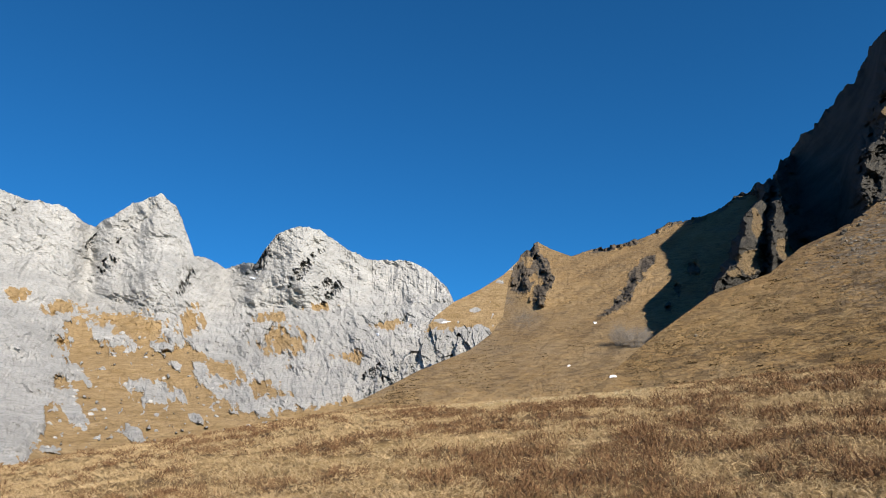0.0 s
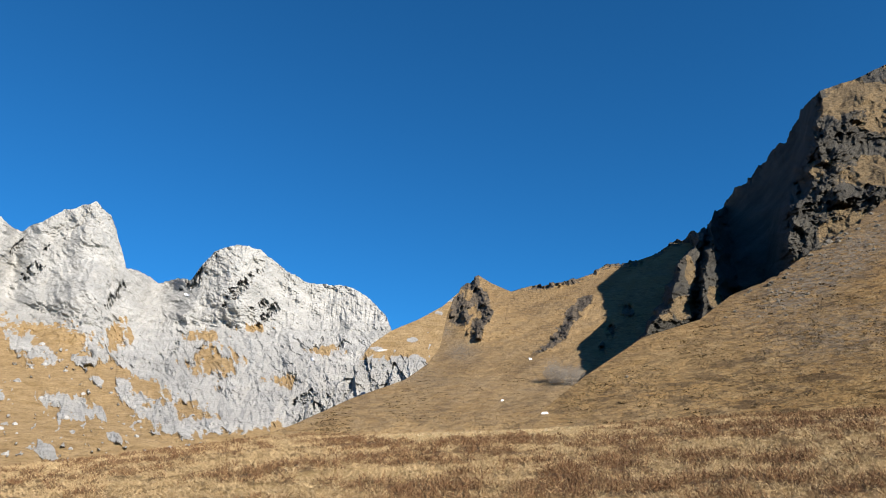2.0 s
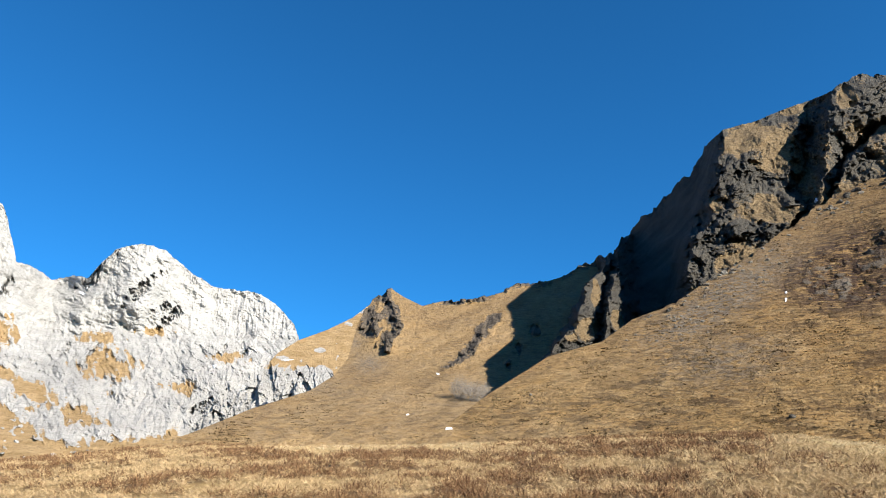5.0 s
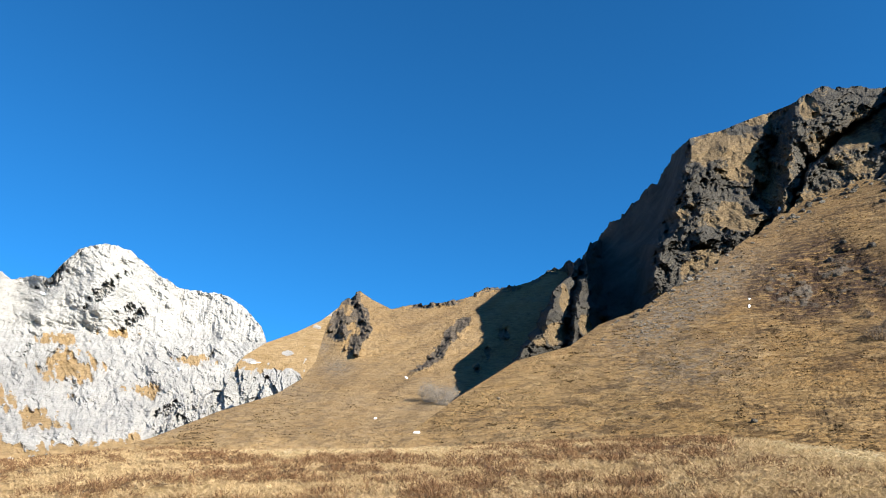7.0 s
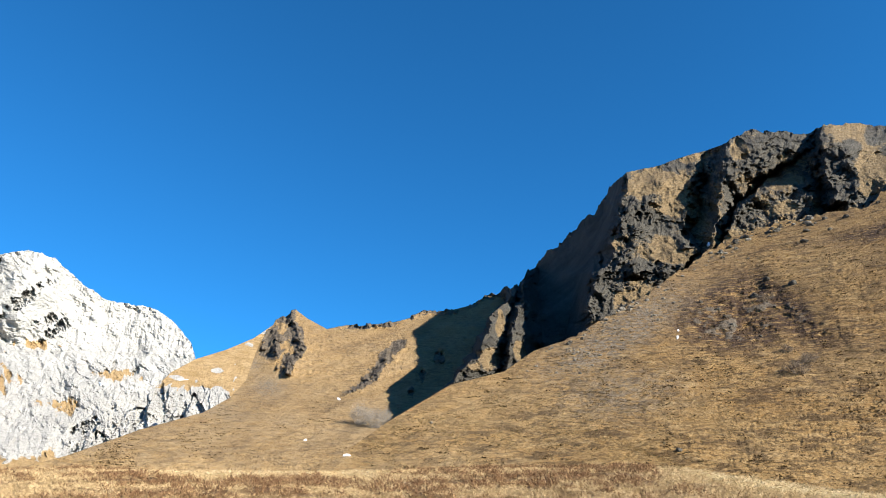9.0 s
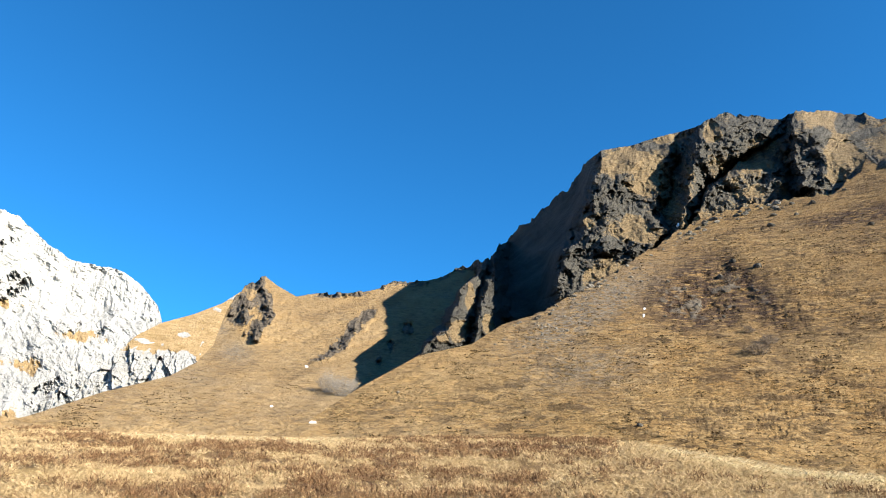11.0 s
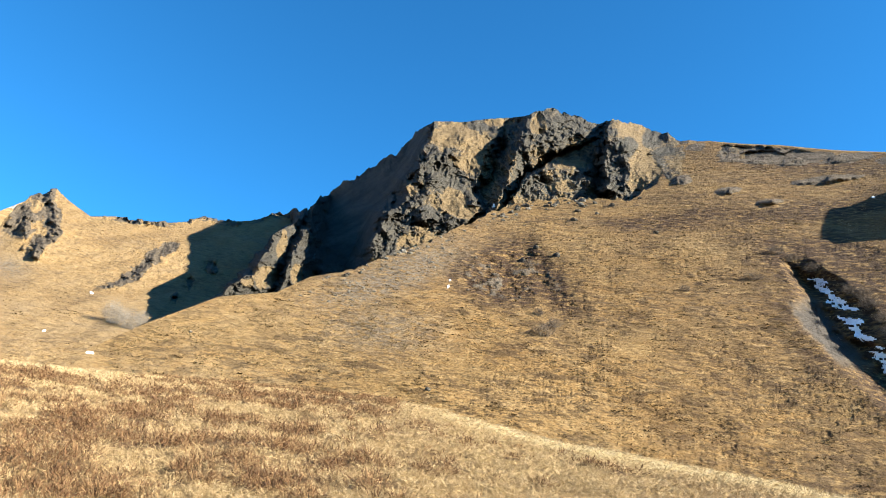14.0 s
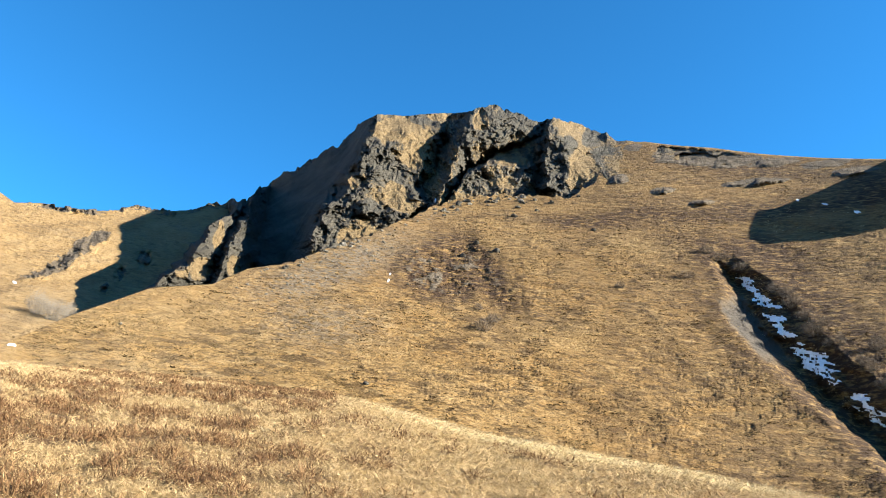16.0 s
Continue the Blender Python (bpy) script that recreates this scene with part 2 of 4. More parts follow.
def limestone_material():
    n = Nodes("pale_limestone", 0.9)
    beds = n.scaled(1, 1, 2.2)
    big = n.noise(0.008, 6, 0.6, None, 0.35, 0.65)
    mid = n.noise(0.05, 7, 0.7, beds, 0.35, 0.65)
    fine = n.noise(0.25, 6, 0.75, None, 0.4, 0.6)
    c = n.mix(big, (0.303, 0.297, 0.281), (0.388, 0.38, 0.36))
    c = n.mix(n.math("MULTIPLY", mid, 0.5), c, (0.22, 0.216, 0.2))
    c = n.mix(n.math("MULTIPLY", fine, 0.45), c, (0.46, 0.45, 0.43))
    slant = n.t.nodes.new("ShaderNodeMapping")
    slant.inputs["Rotation"].default_value = (0.44, 0.44, 0.264)
    slant.inputs["Scale"].default_value = (0.7, 0.7, 2.0)
    n.link(n.pos, slant.inputs["Vector"])
    stroke = n.math("MAXIMUM", n.noise(0.07, 8, 0.74, slant.outputs[0], 0.55, 0.6), n.noise(0.22, 6, 0.72, slant.outputs[0], 0.56, 0.6))
    c = n.mix(n.math("MULTIPLY", n.noise(0.012, 6, 0.65, slant.outputs[0], 0.42, 0.6), 0.55), c, (0.235, 0.233, 0.222))
    c = n.mix(n.math("MULTIPLY", stroke, 0.4), c, (0.119, 0.111, 0.103))
    crack = n.noise(0.035, 8, 0.72, n.scaled(1.2, 1.2, 0.7), 0.475, 0.5)
    edge = n.noise(0.09, 7, 0.7, n.scaled(1, 1, 1.6), 0.47, 0.49)
    lines = n.math("ADD", n.math("ABSOLUTE", n.math("SUBTRACT", crack, 0.5), 0.0), 0.0)
    lines = n.math("SUBTRACT", 1.0, n.math("MULTIPLY", lines, 2.0))
    more = n.math("SUBTRACT", 1.0, n.math("MULTIPLY", n.math("ABSOLUTE", n.math("SUBTRACT", edge, 0.5), 0.0), 2.0))
    c = n.mix(n.math("MULTIPLY", n.math("MULTIPLY", n.math("MAXIMUM", lines, more), n.noise(0.02, 4)), 0.3), c, (0.128, 0.122, 0.115))
    grass = n.mix(n.noise(0.06, 6, 0.7), (0.225, 0.146, 0.063), (0.335, 0.236, 0.124))
    grass = n.mix(n.math("MULTIPLY", n.noise(0.22, 5, 0.7, None, 0.5, 0.62), 0.5), grass, (0.1, 0.0627, 0.0251))
    broken = n.math("ADD", n.attr("grass"), n.math("MULTIPLY", n.math("SUBTRACT", n.noise(0.12, 6, 0.75, None, 0.25, 0.75), 0.5), 0.9))
    c = n.mix(n.step(broken, 0.46, 0.54), c, grass)
    return n.done(c, [(mid, 0.5, 4.0), (fine, 0.5, 1.5)])


def meadow_material():
    n = Nodes("autumn_meadow")
    big = n.noise(0.25, 5, 0.6)
    fine = n.noise(6.0, 6, 0.7)
    c = n.mix(big, (0.135, 0.0812, 0.0339), (0.271, 0.189, 0.0812))
    c = n.mix(n.math("MULTIPLY", fine, 0.6), c, (0.0812, 0.0473, 0.0237))
    c = n.mix(n.math("MULTIPLY", n.attr("pale"), 0.8), c, (0.352, 0.271, 0.135))
    c = n.mix(n.math("MULTIPLY", n.attr("heath", 0.35, 0.65), 0.7), c, (0.06, 0.029, 0.015))
    return n.done(c, [(fine, 0.8, 0.06), (n.noise(1.2, 4), 0.5, 0.15)])


SNOW_MAT = Nodes("old_snow", 0.6)
SNOW = SNOW_MAT.done(SNOW_MAT.mix(SNOW_MAT.noise(1.5, 4), (0.72, 0.74, 0.78), (0.86, 0.87, 0.89)), [(SNOW_MAT.noise(3.0, 4), 0.5, 0.1)])
HILL, CRAG, LIME, MEADOW = hill_material(), crag_material(), limestone_material(), meadow_material()

# ---- the ground: a mound in front of the eye, the valley all round ----
CREST_EL = ((-180, -6), (-110, -4), (-75, 0), (-53, 2.8), (-48, 3.6), (-42.7, 4.2), (-36.8, 5.0), (-32, 5.6), (-28, 5.9), (-15, 6.0),
            (2, 6.2), (12, 6.0), (16, 5.7), (20.7, 4.7), (27.3, 3.5), (31.6, 3.0), (37.8, 2.1), (43.5, 1.2), (47, 0.6), (60, -1), (110, -5), (180, -6))


def crest_r(az):
    return curve(az, ((-180, 30), (-60, 30), (-30, 28), (0, 30), (18, 26), (30, 20), (47, 16), (70, 20), (180, 30)))


def meadow_z(az, r):
    rc = crest_r(az)
    s = tan(curve(az, CREST_EL)) + 2 * EYE / rc
    rr = np.minimum(r, 2.2 * rc)
    z = s * rr - EYE / rc ** 2 * rr ** 2
    far = np.maximum(r - 2.2 * rc, 0)
    return z - 30 * (1 - np.exp(-far / 120.0))


def meadow_points(az, r):
    p = place(az, r, meadow_z(az, r))
    near = np.exp(-r / 60) * smooth(r, 2, 6)
    p[..., 2] += near * (0.13 * fbm(p, 3.0, 3) + 0.06 * fbm(p, 0.7, 3, seed=3))
    pale = smooth(r / crest_r(az) + 0.12 * fbm(p, 4.0, 3, seed=27), 0.62, 0.8) * np.clip(smooth(az, 13, 19) + 0.7 * smooth(az, -26, -19) * (1 - smooth(az, -9, -4)), 0, 1)
    flat = p * np.array([1, 1, 0])
    heath = np.clip(0.5 + 0.55 * fbm(flat, 3.2, 3, seed=9) + 0.6 * fbm(flat, 0.9, 3, seed=29) - 0.09 + 0.1 * smooth(az, -30, -8) - 0.2 * smooth(az, 8, 22), 0, 1) * (1 - pale)
    return p, pale, heath


def ground():
    az = np.concatenate([np.arange(-64, 64, 0.25), np.arange(64, 296, 4.0)])
    az_n = np.where(az > 180, az - 360, az)
    r = np.concatenate([[0.05, 0.4, 0.9, 1.6, 2.5, 3.5], np.geomspace(4.4, 70, 220), np.geomspace(75, 4800, 24)])
    A, R = np.meshgrid(az_n, r)
    p, pale, heath = meadow_points(A, R)
    ob = sheet("ground", p, [MEADOW], {"pale": pale, "heath": heath}, closed=True)
    return tagged(ob, "autumn meadow of dry grass and brown heath in the valley", "ground", kind="structure")


ground()


def thing(name, label, category, kind="", group=""):
    return tagged(new(name), label, category, group, kind)


# ---- near hill: a grass spur with a snow gully, crag above ----
NEAR_CREST = ((-16, 4.5), (-12, 6.3), (-9.5, 7.4), (-5.7, 10.0), (-1, 12.6), (3.3, 13.5), (5.8, 15.0), (8.3, 15.7), (11.8, 17.3), (17.2, 19.8),
              (20.7, 21.4), (24.3, 22.5), (28.7, 22.5), (32, 22.3), (34, 23.5), (35.8, 26.3), (38.2, 26.4), (40.9, 25.9), (43.5, 25.5),
              (47.3, 24.6), (51.2, 23.8), (55.5, 23.0), (57, 23.1), (59.4, 24.1), (60.5, 23.2), (62, 21.3), (64, 20.0), (66.5, 19.4), (70.8, 18.6), (76, 16.8), (84, 9.2), (100, 3))
NEAR_R0, NEAR_E0 = 110.0, 5.0
ROCK_BANDS = ((40.3, 25.15, 1.5, 0.55), (42.4, 24.8, 2.0, 0.5), (44.9, 24.3, 2.2, 0.4), (48.0, 23.9, 1.8, 0.35), (51.5, 23.3, 1.8, 0.3), (37.2, 26.0, 0.8, 0.3),
              (46.5, 22.6, 2.4, 0.3), (34.6, 25.8, 1.0, 0.9), (36.0, 23.6, 0.9, 0.4), (53.5, 22.5, 1.6, 0.3), (39.5, 22.6, 1.0, 0.25), (42.5, 21.5, 1.0, 0.2))


def near_r(az, el):
    m = 0.62 + 0.10 * smooth(az, 18, 44)
    r0 = NEAR_R0 * (1 + 0.42 * smooth(az, 12, 62))
    return r0 * (m - tan(NEAR_E0)) / (m - tan(el))


def snow_pieces(p, mask):
    """Each joined group of marked cells of the land becomes a patch of snow."""
    mask = mask[:-1, :-1] & mask[1:, 1:] & mask[1:, :-1] & mask[:-1, 1:]
    seen_cells = np.zeros(mask.shape, bool)
    for i, j in np.argwhere(mask):
        if seen_cells[i, j]:
            continue
        group, todo = [], [(i, j)]
        seen_cells[i, j] = True
        while todo:
            a, b = todo.pop()
            group.append((a, b))
            for c, e in ((a + 1, b), (a - 1, b), (a, b + 1), (a, b - 1)):
                if 0 <= c < mask.shape[0] and 0 <= e < mask.shape[1] and mask[c, e] and not seen_cells[c, e]:
                    seen_cells[c, e] = True
                    todo.append((c, e))
        if len(group) < 12:
            continue
        g = np.array(group)
        corners = np.concatenate([g, g + (0, 1), g + (1, 1), g + (1, 0)])
        keys, index = np.unique(corners[:, 0] * p.shape[1] + corners[:, 1], return_inverse=True)
        ob = mesh("snow_patch", p.reshape(-1, 3)[keys], index.reshape(4, -1).T, [SNOW], flat=False)
        tagged(ob, "ragged patch of old snow in the shaded gully", "snow", "patches of old snow")


def near_hill():
    az = np.concatenate([np.arange(-16, 58, 0.07), np.arange(58, 100, 0.4)])
    v = np.concatenate([np.linspace(0, 1, 330), [1.03, 1.08, 1.2, 1.5]])
    A, V = np.meshgrid(az, v)
    top = curve(A, NEAR_CREST)
    foot = smooth(A, 7, 10) * (1 - smooth(A, 33, 36))
    top = top + foot * (0.5 * planes(np.stack([A * 3, 0 * A, 0 * A], -1), 5, 4, 0.6, 31))
    el = -2.0 + (top + 2.0) * np.minimum(V, 1)
    r = near_r(A, el) * (1 - 0.19 * smooth(A + 0.28 * (el - 18), 57, 59.7) * smooth(el + 0.5 * fbm(np.stack([A, el, 0 * A], -1), 1.6, 3, seed=72), 19.4, 22.6))
    p = place(A, r, EYE + r * tan(el))
    q = seen(A, el, 150)
    tufts = fbm(q * np.array([1, 2.6, 1]), 1.3, 3, gain=0.65, ridged=True, seed=4)
    patchy = 0.35 + 0.65 * smooth(fbm(q, 14, 3, seed=24), -0.3, 0.3)
    bumps = 2.2 * fbm(p, 26, 4) + 1.0 * fbm(p, 7, 3, seed=5) - (0.25 + 0.2 * smooth(A, 12, 26)) * patchy * tufts
    # snow gully
    line = curve(el, ((0, 57.5), (3, 55), (6, 52.3), (7.2, 51.0), (9, 49.4), (11, 47.7), (13, 46.4), (15, 45.5), (17, 43.9), (18.5, 42.9), (20, 42.0)))
    d = A - line + 0.45 * fbm(p, 9, 3, seed=15)
    deep = 1 - smooth(el, 15.6, 17.8)
    wide = 0.5 + 0.75 * (1 - smooth(el, 12, 17.5))
    left = smooth(d / wide, -2.6, -0.7)
    right = 1 - np.clip((d / wide + 0.7) / 3.0, 0, 1)
    cut = left * right * (0.85 + 0.5 * fbm(q, 5, 3, seed=16))
    bumps = bumps + (15.0 * deep + 1.6 * (1 - smooth(el, 18.5, 21))) * cut - 1.6 * facets(q, 1.8, 21) * cut * deep
    # hollow with rocks and heath
    bowl = np.exp(-(((A - 22 + 4.5 * fbm(q, 14, 4, seed=81)) / 5.2) ** 2 + ((el - 16.2 + 0.35 * (A - 22) + 3.0 * fbm(q, 14, 4, seed=82)) / 2.8) ** 2) ** 1.2)
    stony = planes(q * np.array([1, 1.7, 1]), 4.5, 4, 0.65, 2) + 0.5
    bumps = bumps + 6 * bowl - 3.8 * bowl * (stony - 0.5)
    bands = blobs(A, el, ROCK_BANDS, 0.5 * fbm(p, 9, 3, seed=7))
    dome = blobs(A, el, ROCK_BANDS, 0.5 * fbm(p, 9, 3, seed=7), -0.2, 0.8)
    bumps = bumps - dome * (3 + 3.5 * facets(q * np.array([1, 1.8, 1]), 6, 3) + 1.6 * facets(q, 2, 4))
    lip = top - el + 0.25 * fbm(p, 6, 3, seed=66)
    notch = smooth(A + 0.4 * fbm(p, 5, 3, seed=67), 39.1, 39.6) * np.clip(1 - (A - 39.3) / 8.0, 0, 1) * smooth(lip, 0.15, 0.3) * (1 - smooth(lip, 0.9, 1.4))
    edge = 1 - smooth(V, 0.93, 1)
    el = el + np.degrees(0.2 * tufts * patchy * (0.4 + smooth(A, 10, 24)) * edge / r)
    r = r + bumps * (0.35 + 0.65 * edge) + 13 * notch * (0.6 + 0.8 * facets(q * np.array([0.6, 1.5, 1]), 3, 8))
    back = np.maximum(V - 1, 0)
    p = place(A, r + back * 160, EYE + r * tan(el) - back * 160)
    pale = np.clip(0.45 * (1 - smooth(el, 5, 9)) * (1 - smooth(A, 0, 14)) + 0.3 * (1 - smooth(A, -2, 10)) + 0.35 * fbm(p, 25, 3, seed=17), 0, 1)
    streak = np.exp(-(((el - 20.6 - 0.9 * fbm(p, 18, 3, seed=19)) / 0.7) ** 2)) * smooth(A, 27, 31)
    heath = np.clip(2.2 * bowl + 0.8 * streak + 0.6 * np.exp(-(((top - el - 1.2) / 0.9) ** 2)) * smooth(A, 37, 42) + 0.3 * smooth(A, 24, 34) + 0.3 * smooth(A, 36, 50) * (1 - smooth(el, 8, 16)) + 0.5 * fbm(p, 20, 4, seed=21) + 1.5 * np.exp(-(((d - 1.4) / 3.8) ** 2)) * (1 - smooth(el, 17, 20)), 0, 1)
    scree = np.clip(1.4 * np.exp(-(((A - 12.5) / 5.5) ** 2 + ((el - top + 1.8) / 1.6) ** 2)), 0, 1)
    scree = np.maximum(scree, 0.75 * np.exp(-(((A - 12) / 5) ** 2 + ((el - 11.5) / 2.0) ** 2)))
    bank = smooth(d + 0.3 * fbm(q, 3, 3, seed=35), -3.0, -2.5) * (1 - smooth(d, -0.9, -0.5)) * (1 - smooth(el + 0.8 * fbm(p, 10, 3), 13.4, 14.6)) * smooth(el, 9.0, 10.5)
    attrs = {"pale": pale, "heath": heath * (1 - bank), "scree": np.clip(scree + bank, 0, 1), "gravel": bank, "rock": np.maximum(np.maximum(bands, smooth(notch, 0.05, 0.2)), 0.75 * bowl * smooth(stony, 0.6, 0.9))}
    # old snow lies on the gully floor
    streak = fbm(np.stack([0.5 * q[..., 0] + 0.3 * q[..., 1], 1.25 * q[..., 1] + 0.4 * q[..., 0], 0 * A], -1), 1.5, 4, gain=0.65, seed=91)
    snow = (streak + 0.25 * fbm(q, 7, 2, seed=92) - 0.32 * np.abs(d / wide - 0.3) - 0.15 * smooth(el, 14.5, 17) + 0.06 * (1 - smooth(el, 6, 10)) > -0.08) & (d / wide > -0.75) & (d / wide < 1.7) & (el < 17.0) & (el > 1.5)
    snow_pieces(p + np.array([-0.1, -0.25, 0.14]), snow)
    ob = thing("hillside", "steep hillside of dry yellow grass and heath below a crag", "hillside")
    j = [int(np.searchsorted(az, a)) for a in (43, 57)]
    n, last = len(v) - 1, len(az) - 1
    split(p, attrs, (("grass_spur", 0, n, 0, j[0]), ("gully_slope", 0, n, j[0], j[1]), ("side_knoll", 0, n, j[1], last)), [HILL], ob)
    return Land(az, el[:330], r[:330])


NEAR = near_hill()

# ---- col slope with the small pointed peak ----
COL_CREST = ((-35, 4.2), (-32.2, 5.6), (-28.7, 6.8), (-24.2, 8.8), (-20, 10.2), (-18.1, 11.4), (-17.1, 12.7), (-16.4, 15.4), (-15.3, 17.2), (-13.7, 18.25), (-12.7, 17.6),
             (-11.1, 16.85), (-9.5, 17.2), (-7, 17.2), (-4.7, 17.7), (-3.2, 18.4), (-1.4, 18.3), (0.5, 18.7), (2, 19.35), (4.5, 19.9), (8, 20), (14, 20))
COL_ROCKS = ((-15.9, 14.9, 0.7, 0.5), (-15.2, 15.2, 0.6, 0.4), (-14.0, 17.3, 0.5, 0.6), (-13.4, 15.6, 0.4, 0.6), (-14.6, 15.9, 0.5, 0.4), (-13.9, 13.6, 0.3, 0.5),
             (-3.3, 13.2, 0.35, 0.6), (-1.8, 14.6, 0.6, 0.5), (-4.2, 12.0, 0.3, 0.5))
# each scarp: its line of (elevation, heading), height, reach of the gentle side, lowest and highest elevation
SCARPS = (
    (((12.8, -14.3), (14.5, -13.5), (15.6, -12.9), (16.4, -13.4), (18.3, -13.8)), 13, 2.2, 13.2, 18.4),
    (((13.8, -15.2), (15.0, -14.7), (15.8, -15.0), (17.6, -14.4)), 9, 1.2, 14.2, 17.6),
    (((11.4, -9.6), (12.7, -7.6), (14.7, -5.9), (16.4, -4.4)), 8, 1.6, 11.8, 16.0),
)


def col_r(az, el):
    m = 0.56
    return 250.0 * (m - tan(5.0)) / (m - tan(el)) * (1 - 0.22 * (1 - smooth(el, 6.5, 13.5)))


def col_slope():
    az = np.arange(-35, 14, 0.07)
    v = np.concatenate([np.linspace(0, 1, 240), [1.03, 1.1, 1.3, 1.8]])
    A, V = np.meshgrid(az, v)
    top = curve(A, COL_CREST)
    el = 2.0 + (top - 2.0) * np.minimum(V, 1)
    r = col_r(A, el)
    p = place(A, r, EYE + r * tan(el))
    spots = blobs(A, el, COL_ROCKS, -0.15 + 1.4 * fbm(seen(A, el, 420), 7, 4, gain=0.6, seed=3), -0.4, 0.4)
    dome = blobs(A, el, COL_ROCKS, 0.0, -0.9, 0.6)
    rim = (1 - smooth(top - el, 0.1, 0.55)) * smooth(A, -10.5, -9.5) * smooth(fbm(p, 14, 3, seed=2), -0.15, 0.1)
    q = seen(A, el, 420)
    rough = fbm(q, 9, 4, gain=0.6, seed=7) + 0.9 * (facets(q, 5, 4, 0.4) - 0.5)
    rock = rim
    # ribs: a broken scarp on one side, falling gently away on the other
    for path, high, wide, lo, hi in SCARPS:
        e, a = np.array(path)[:, 0], np.array(path)[:, 1]
        x = A + 0.5 * rough - np.interp(el, e, a)
        on = smooth(el, lo - 0.4, lo + 0.6) * (1 - smooth(el, hi - 0.2, hi + 0.5))
        r = r - high * on * np.where(x < 0, smooth(x, -0.75, 0.0), np.exp(-np.maximum(x, 0) / wide))
        strip = on * smooth(x, -1.2, -0.7) * (1 - smooth(x, 0.0, 0.4)) * smooth(fbm(q, 8, 4, gain=0.6, seed=3), -0.45, -0.05)
        rock = np.maximum(rock, strip)
    rock = np.maximum(rock, 0.9 * spots)
    r = r - np.maximum(dome, rim) * (5 * facets(q, 5.5, 4) + 3.5 * facets(q, 2.6, 5) + 1.8 * facets(q, 1.2, 6) - 5) - 6 * np.exp(-(((A + 14.2) / 2.6) ** 2)) * smooth(el, 12, 16)
    slant = np.stack([(A + 0.5 * el) * 1.6, (el - 0.5 * A) * 7.0, 0 * A], -1)
    r = r - rock * 11 * planes(q, 8, 4, 0.62, 21) + 2.2 * fbm(slant + 4 * fbm(q, 30, 2)[..., None], 14, 4, seed=14) * smooth(el, 6, 9)
    r = r + 7 * fbm(p, 70, 4) + 2.0 * fbm(p, 14, 3) - 0.8 * fbm(q * np.array([1, 1.6, 1]), 3.5, 3, ridged=True)
    el = el + smooth(V, 0.97, 1.0) * rock * (0.25 * facets(q, 5, 6) - 0.05)
    back = np.maximum(V - 1, 0)
    p = place(A, r + back * 200, EYE + r * tan(el) - back * 200)
    pale = np.clip(0.9 - 0.2 * smooth(el, 8, 13) + 0.7 * fbm(slant, 7, 4, gain=0.6, seed=28), 0, 1)
    scree = np.clip(1.1 * np.exp(-(((A + 15.4) / 1.2) ** 2 + ((el - 12.3) / 0.8) ** 2)) + 0.9 * np.exp(-(((A + 16.6) / 0.7) ** 2 + ((el - 13.9) / 0.7) ** 2)) + 0.4 * smooth(fbm(p, 40, 4, seed=8), 0.15, 0.4), 0, 1)
    heath = np.clip(0.0 + 1.0 * fbm(slant, 9, 4, gain=0.6, seed=18), 0, 1)
    attrs = {"pale": pale, "heath": heath, "scree": scree, "gravel": 0 * A, "rock": rock}
    ob = thing("col_slope", "golden grass slope rising to a col with a pointed rocky peak", "mountain slope")
    n, j, last = len(v) - 1, int(np.searchsorted(az, -11.1)), len(az) - 1
    split(p, attrs, (("pointed_peak", 0, n, 0, j), ("shaded_slope", 0, n, j, last)), [HILL], ob)
    return Land(az, el[:240], r[:240])


COL = col_slope()

# ---- the dark crag: aretes and gullies ----
CRAG_TOP = ((-2, 17.5), (0.9, 18.7), (2.0, 19.4), (4.5, 20.0), (5.8, 21.2), (7.9, 22.8), (9.4, 23.9), (10.0, 24.4), (11.8, 25.5), (13.1, 27.0), (14.9, 28.2),
            (17.5, 28.3), (20.5, 28.7), (23.3, 28.9), (25.3, 29.6), (27.5, 28.9), (29.3, 28.4), (31.0, 28.5), (33.2, 27.8), (34.4, 27.4), (35.8, 26.7), (38.2, 26.3), (41, 25.5))
# edges and gully floors from left to right; each holds (elevation, heading, distance) from the foot up
COL_EDGE = ((12, -2, 372), (16, 1.2, 440), (19, 3.6, 560), (29, 4.3, 640))
RIB_A = ((12, -1.8, 232), (13.5, -0.3, 236), (15.4, 1.9, 262), (17.9, 2.7, 300), (19.4, 4.2, 350), (21, 4.5, 480), (29, 4.6, 650))
RIB_A_SIDE = ((12, 1.5, 248), (13.7, 2.8, 256), (16.5, 3.4, 288), (18.5, 4.1, 334), (19.6, 4.75, 364), (21, 4.9, 490), (29, 5.0, 655))
GAP = ((12, 2.0, 264), (13.7, 3.3, 274), (16.5, 3.75, 304), (18.5, 4.4, 348), (20, 5.0, 410), (21, 5.1, 500), (29, 5.3, 660))
RIB_B = ((12, 2.6, 238), (13.7, 3.8, 246), (16.5, 4.1, 272), (18.2, 4.8, 310), (20.3, 5.4, 380), (21.5, 5.5, 520), (29, 5.6, 665))
RIB_B_SIDE = ((12, 4.2, 254), (13.7, 5.3, 264), (16.5, 5.4, 298), (18.2, 5.3, 338), (20.5, 5.8, 440), (22, 5.9, 540), (29, 6.0, 670))
WEST_GULLY = ((12, 5.2, 300), (15.6, 6.6, 330), (18, 6.4, 390), (21, 6.6, 520), (29, 7.5, 660))
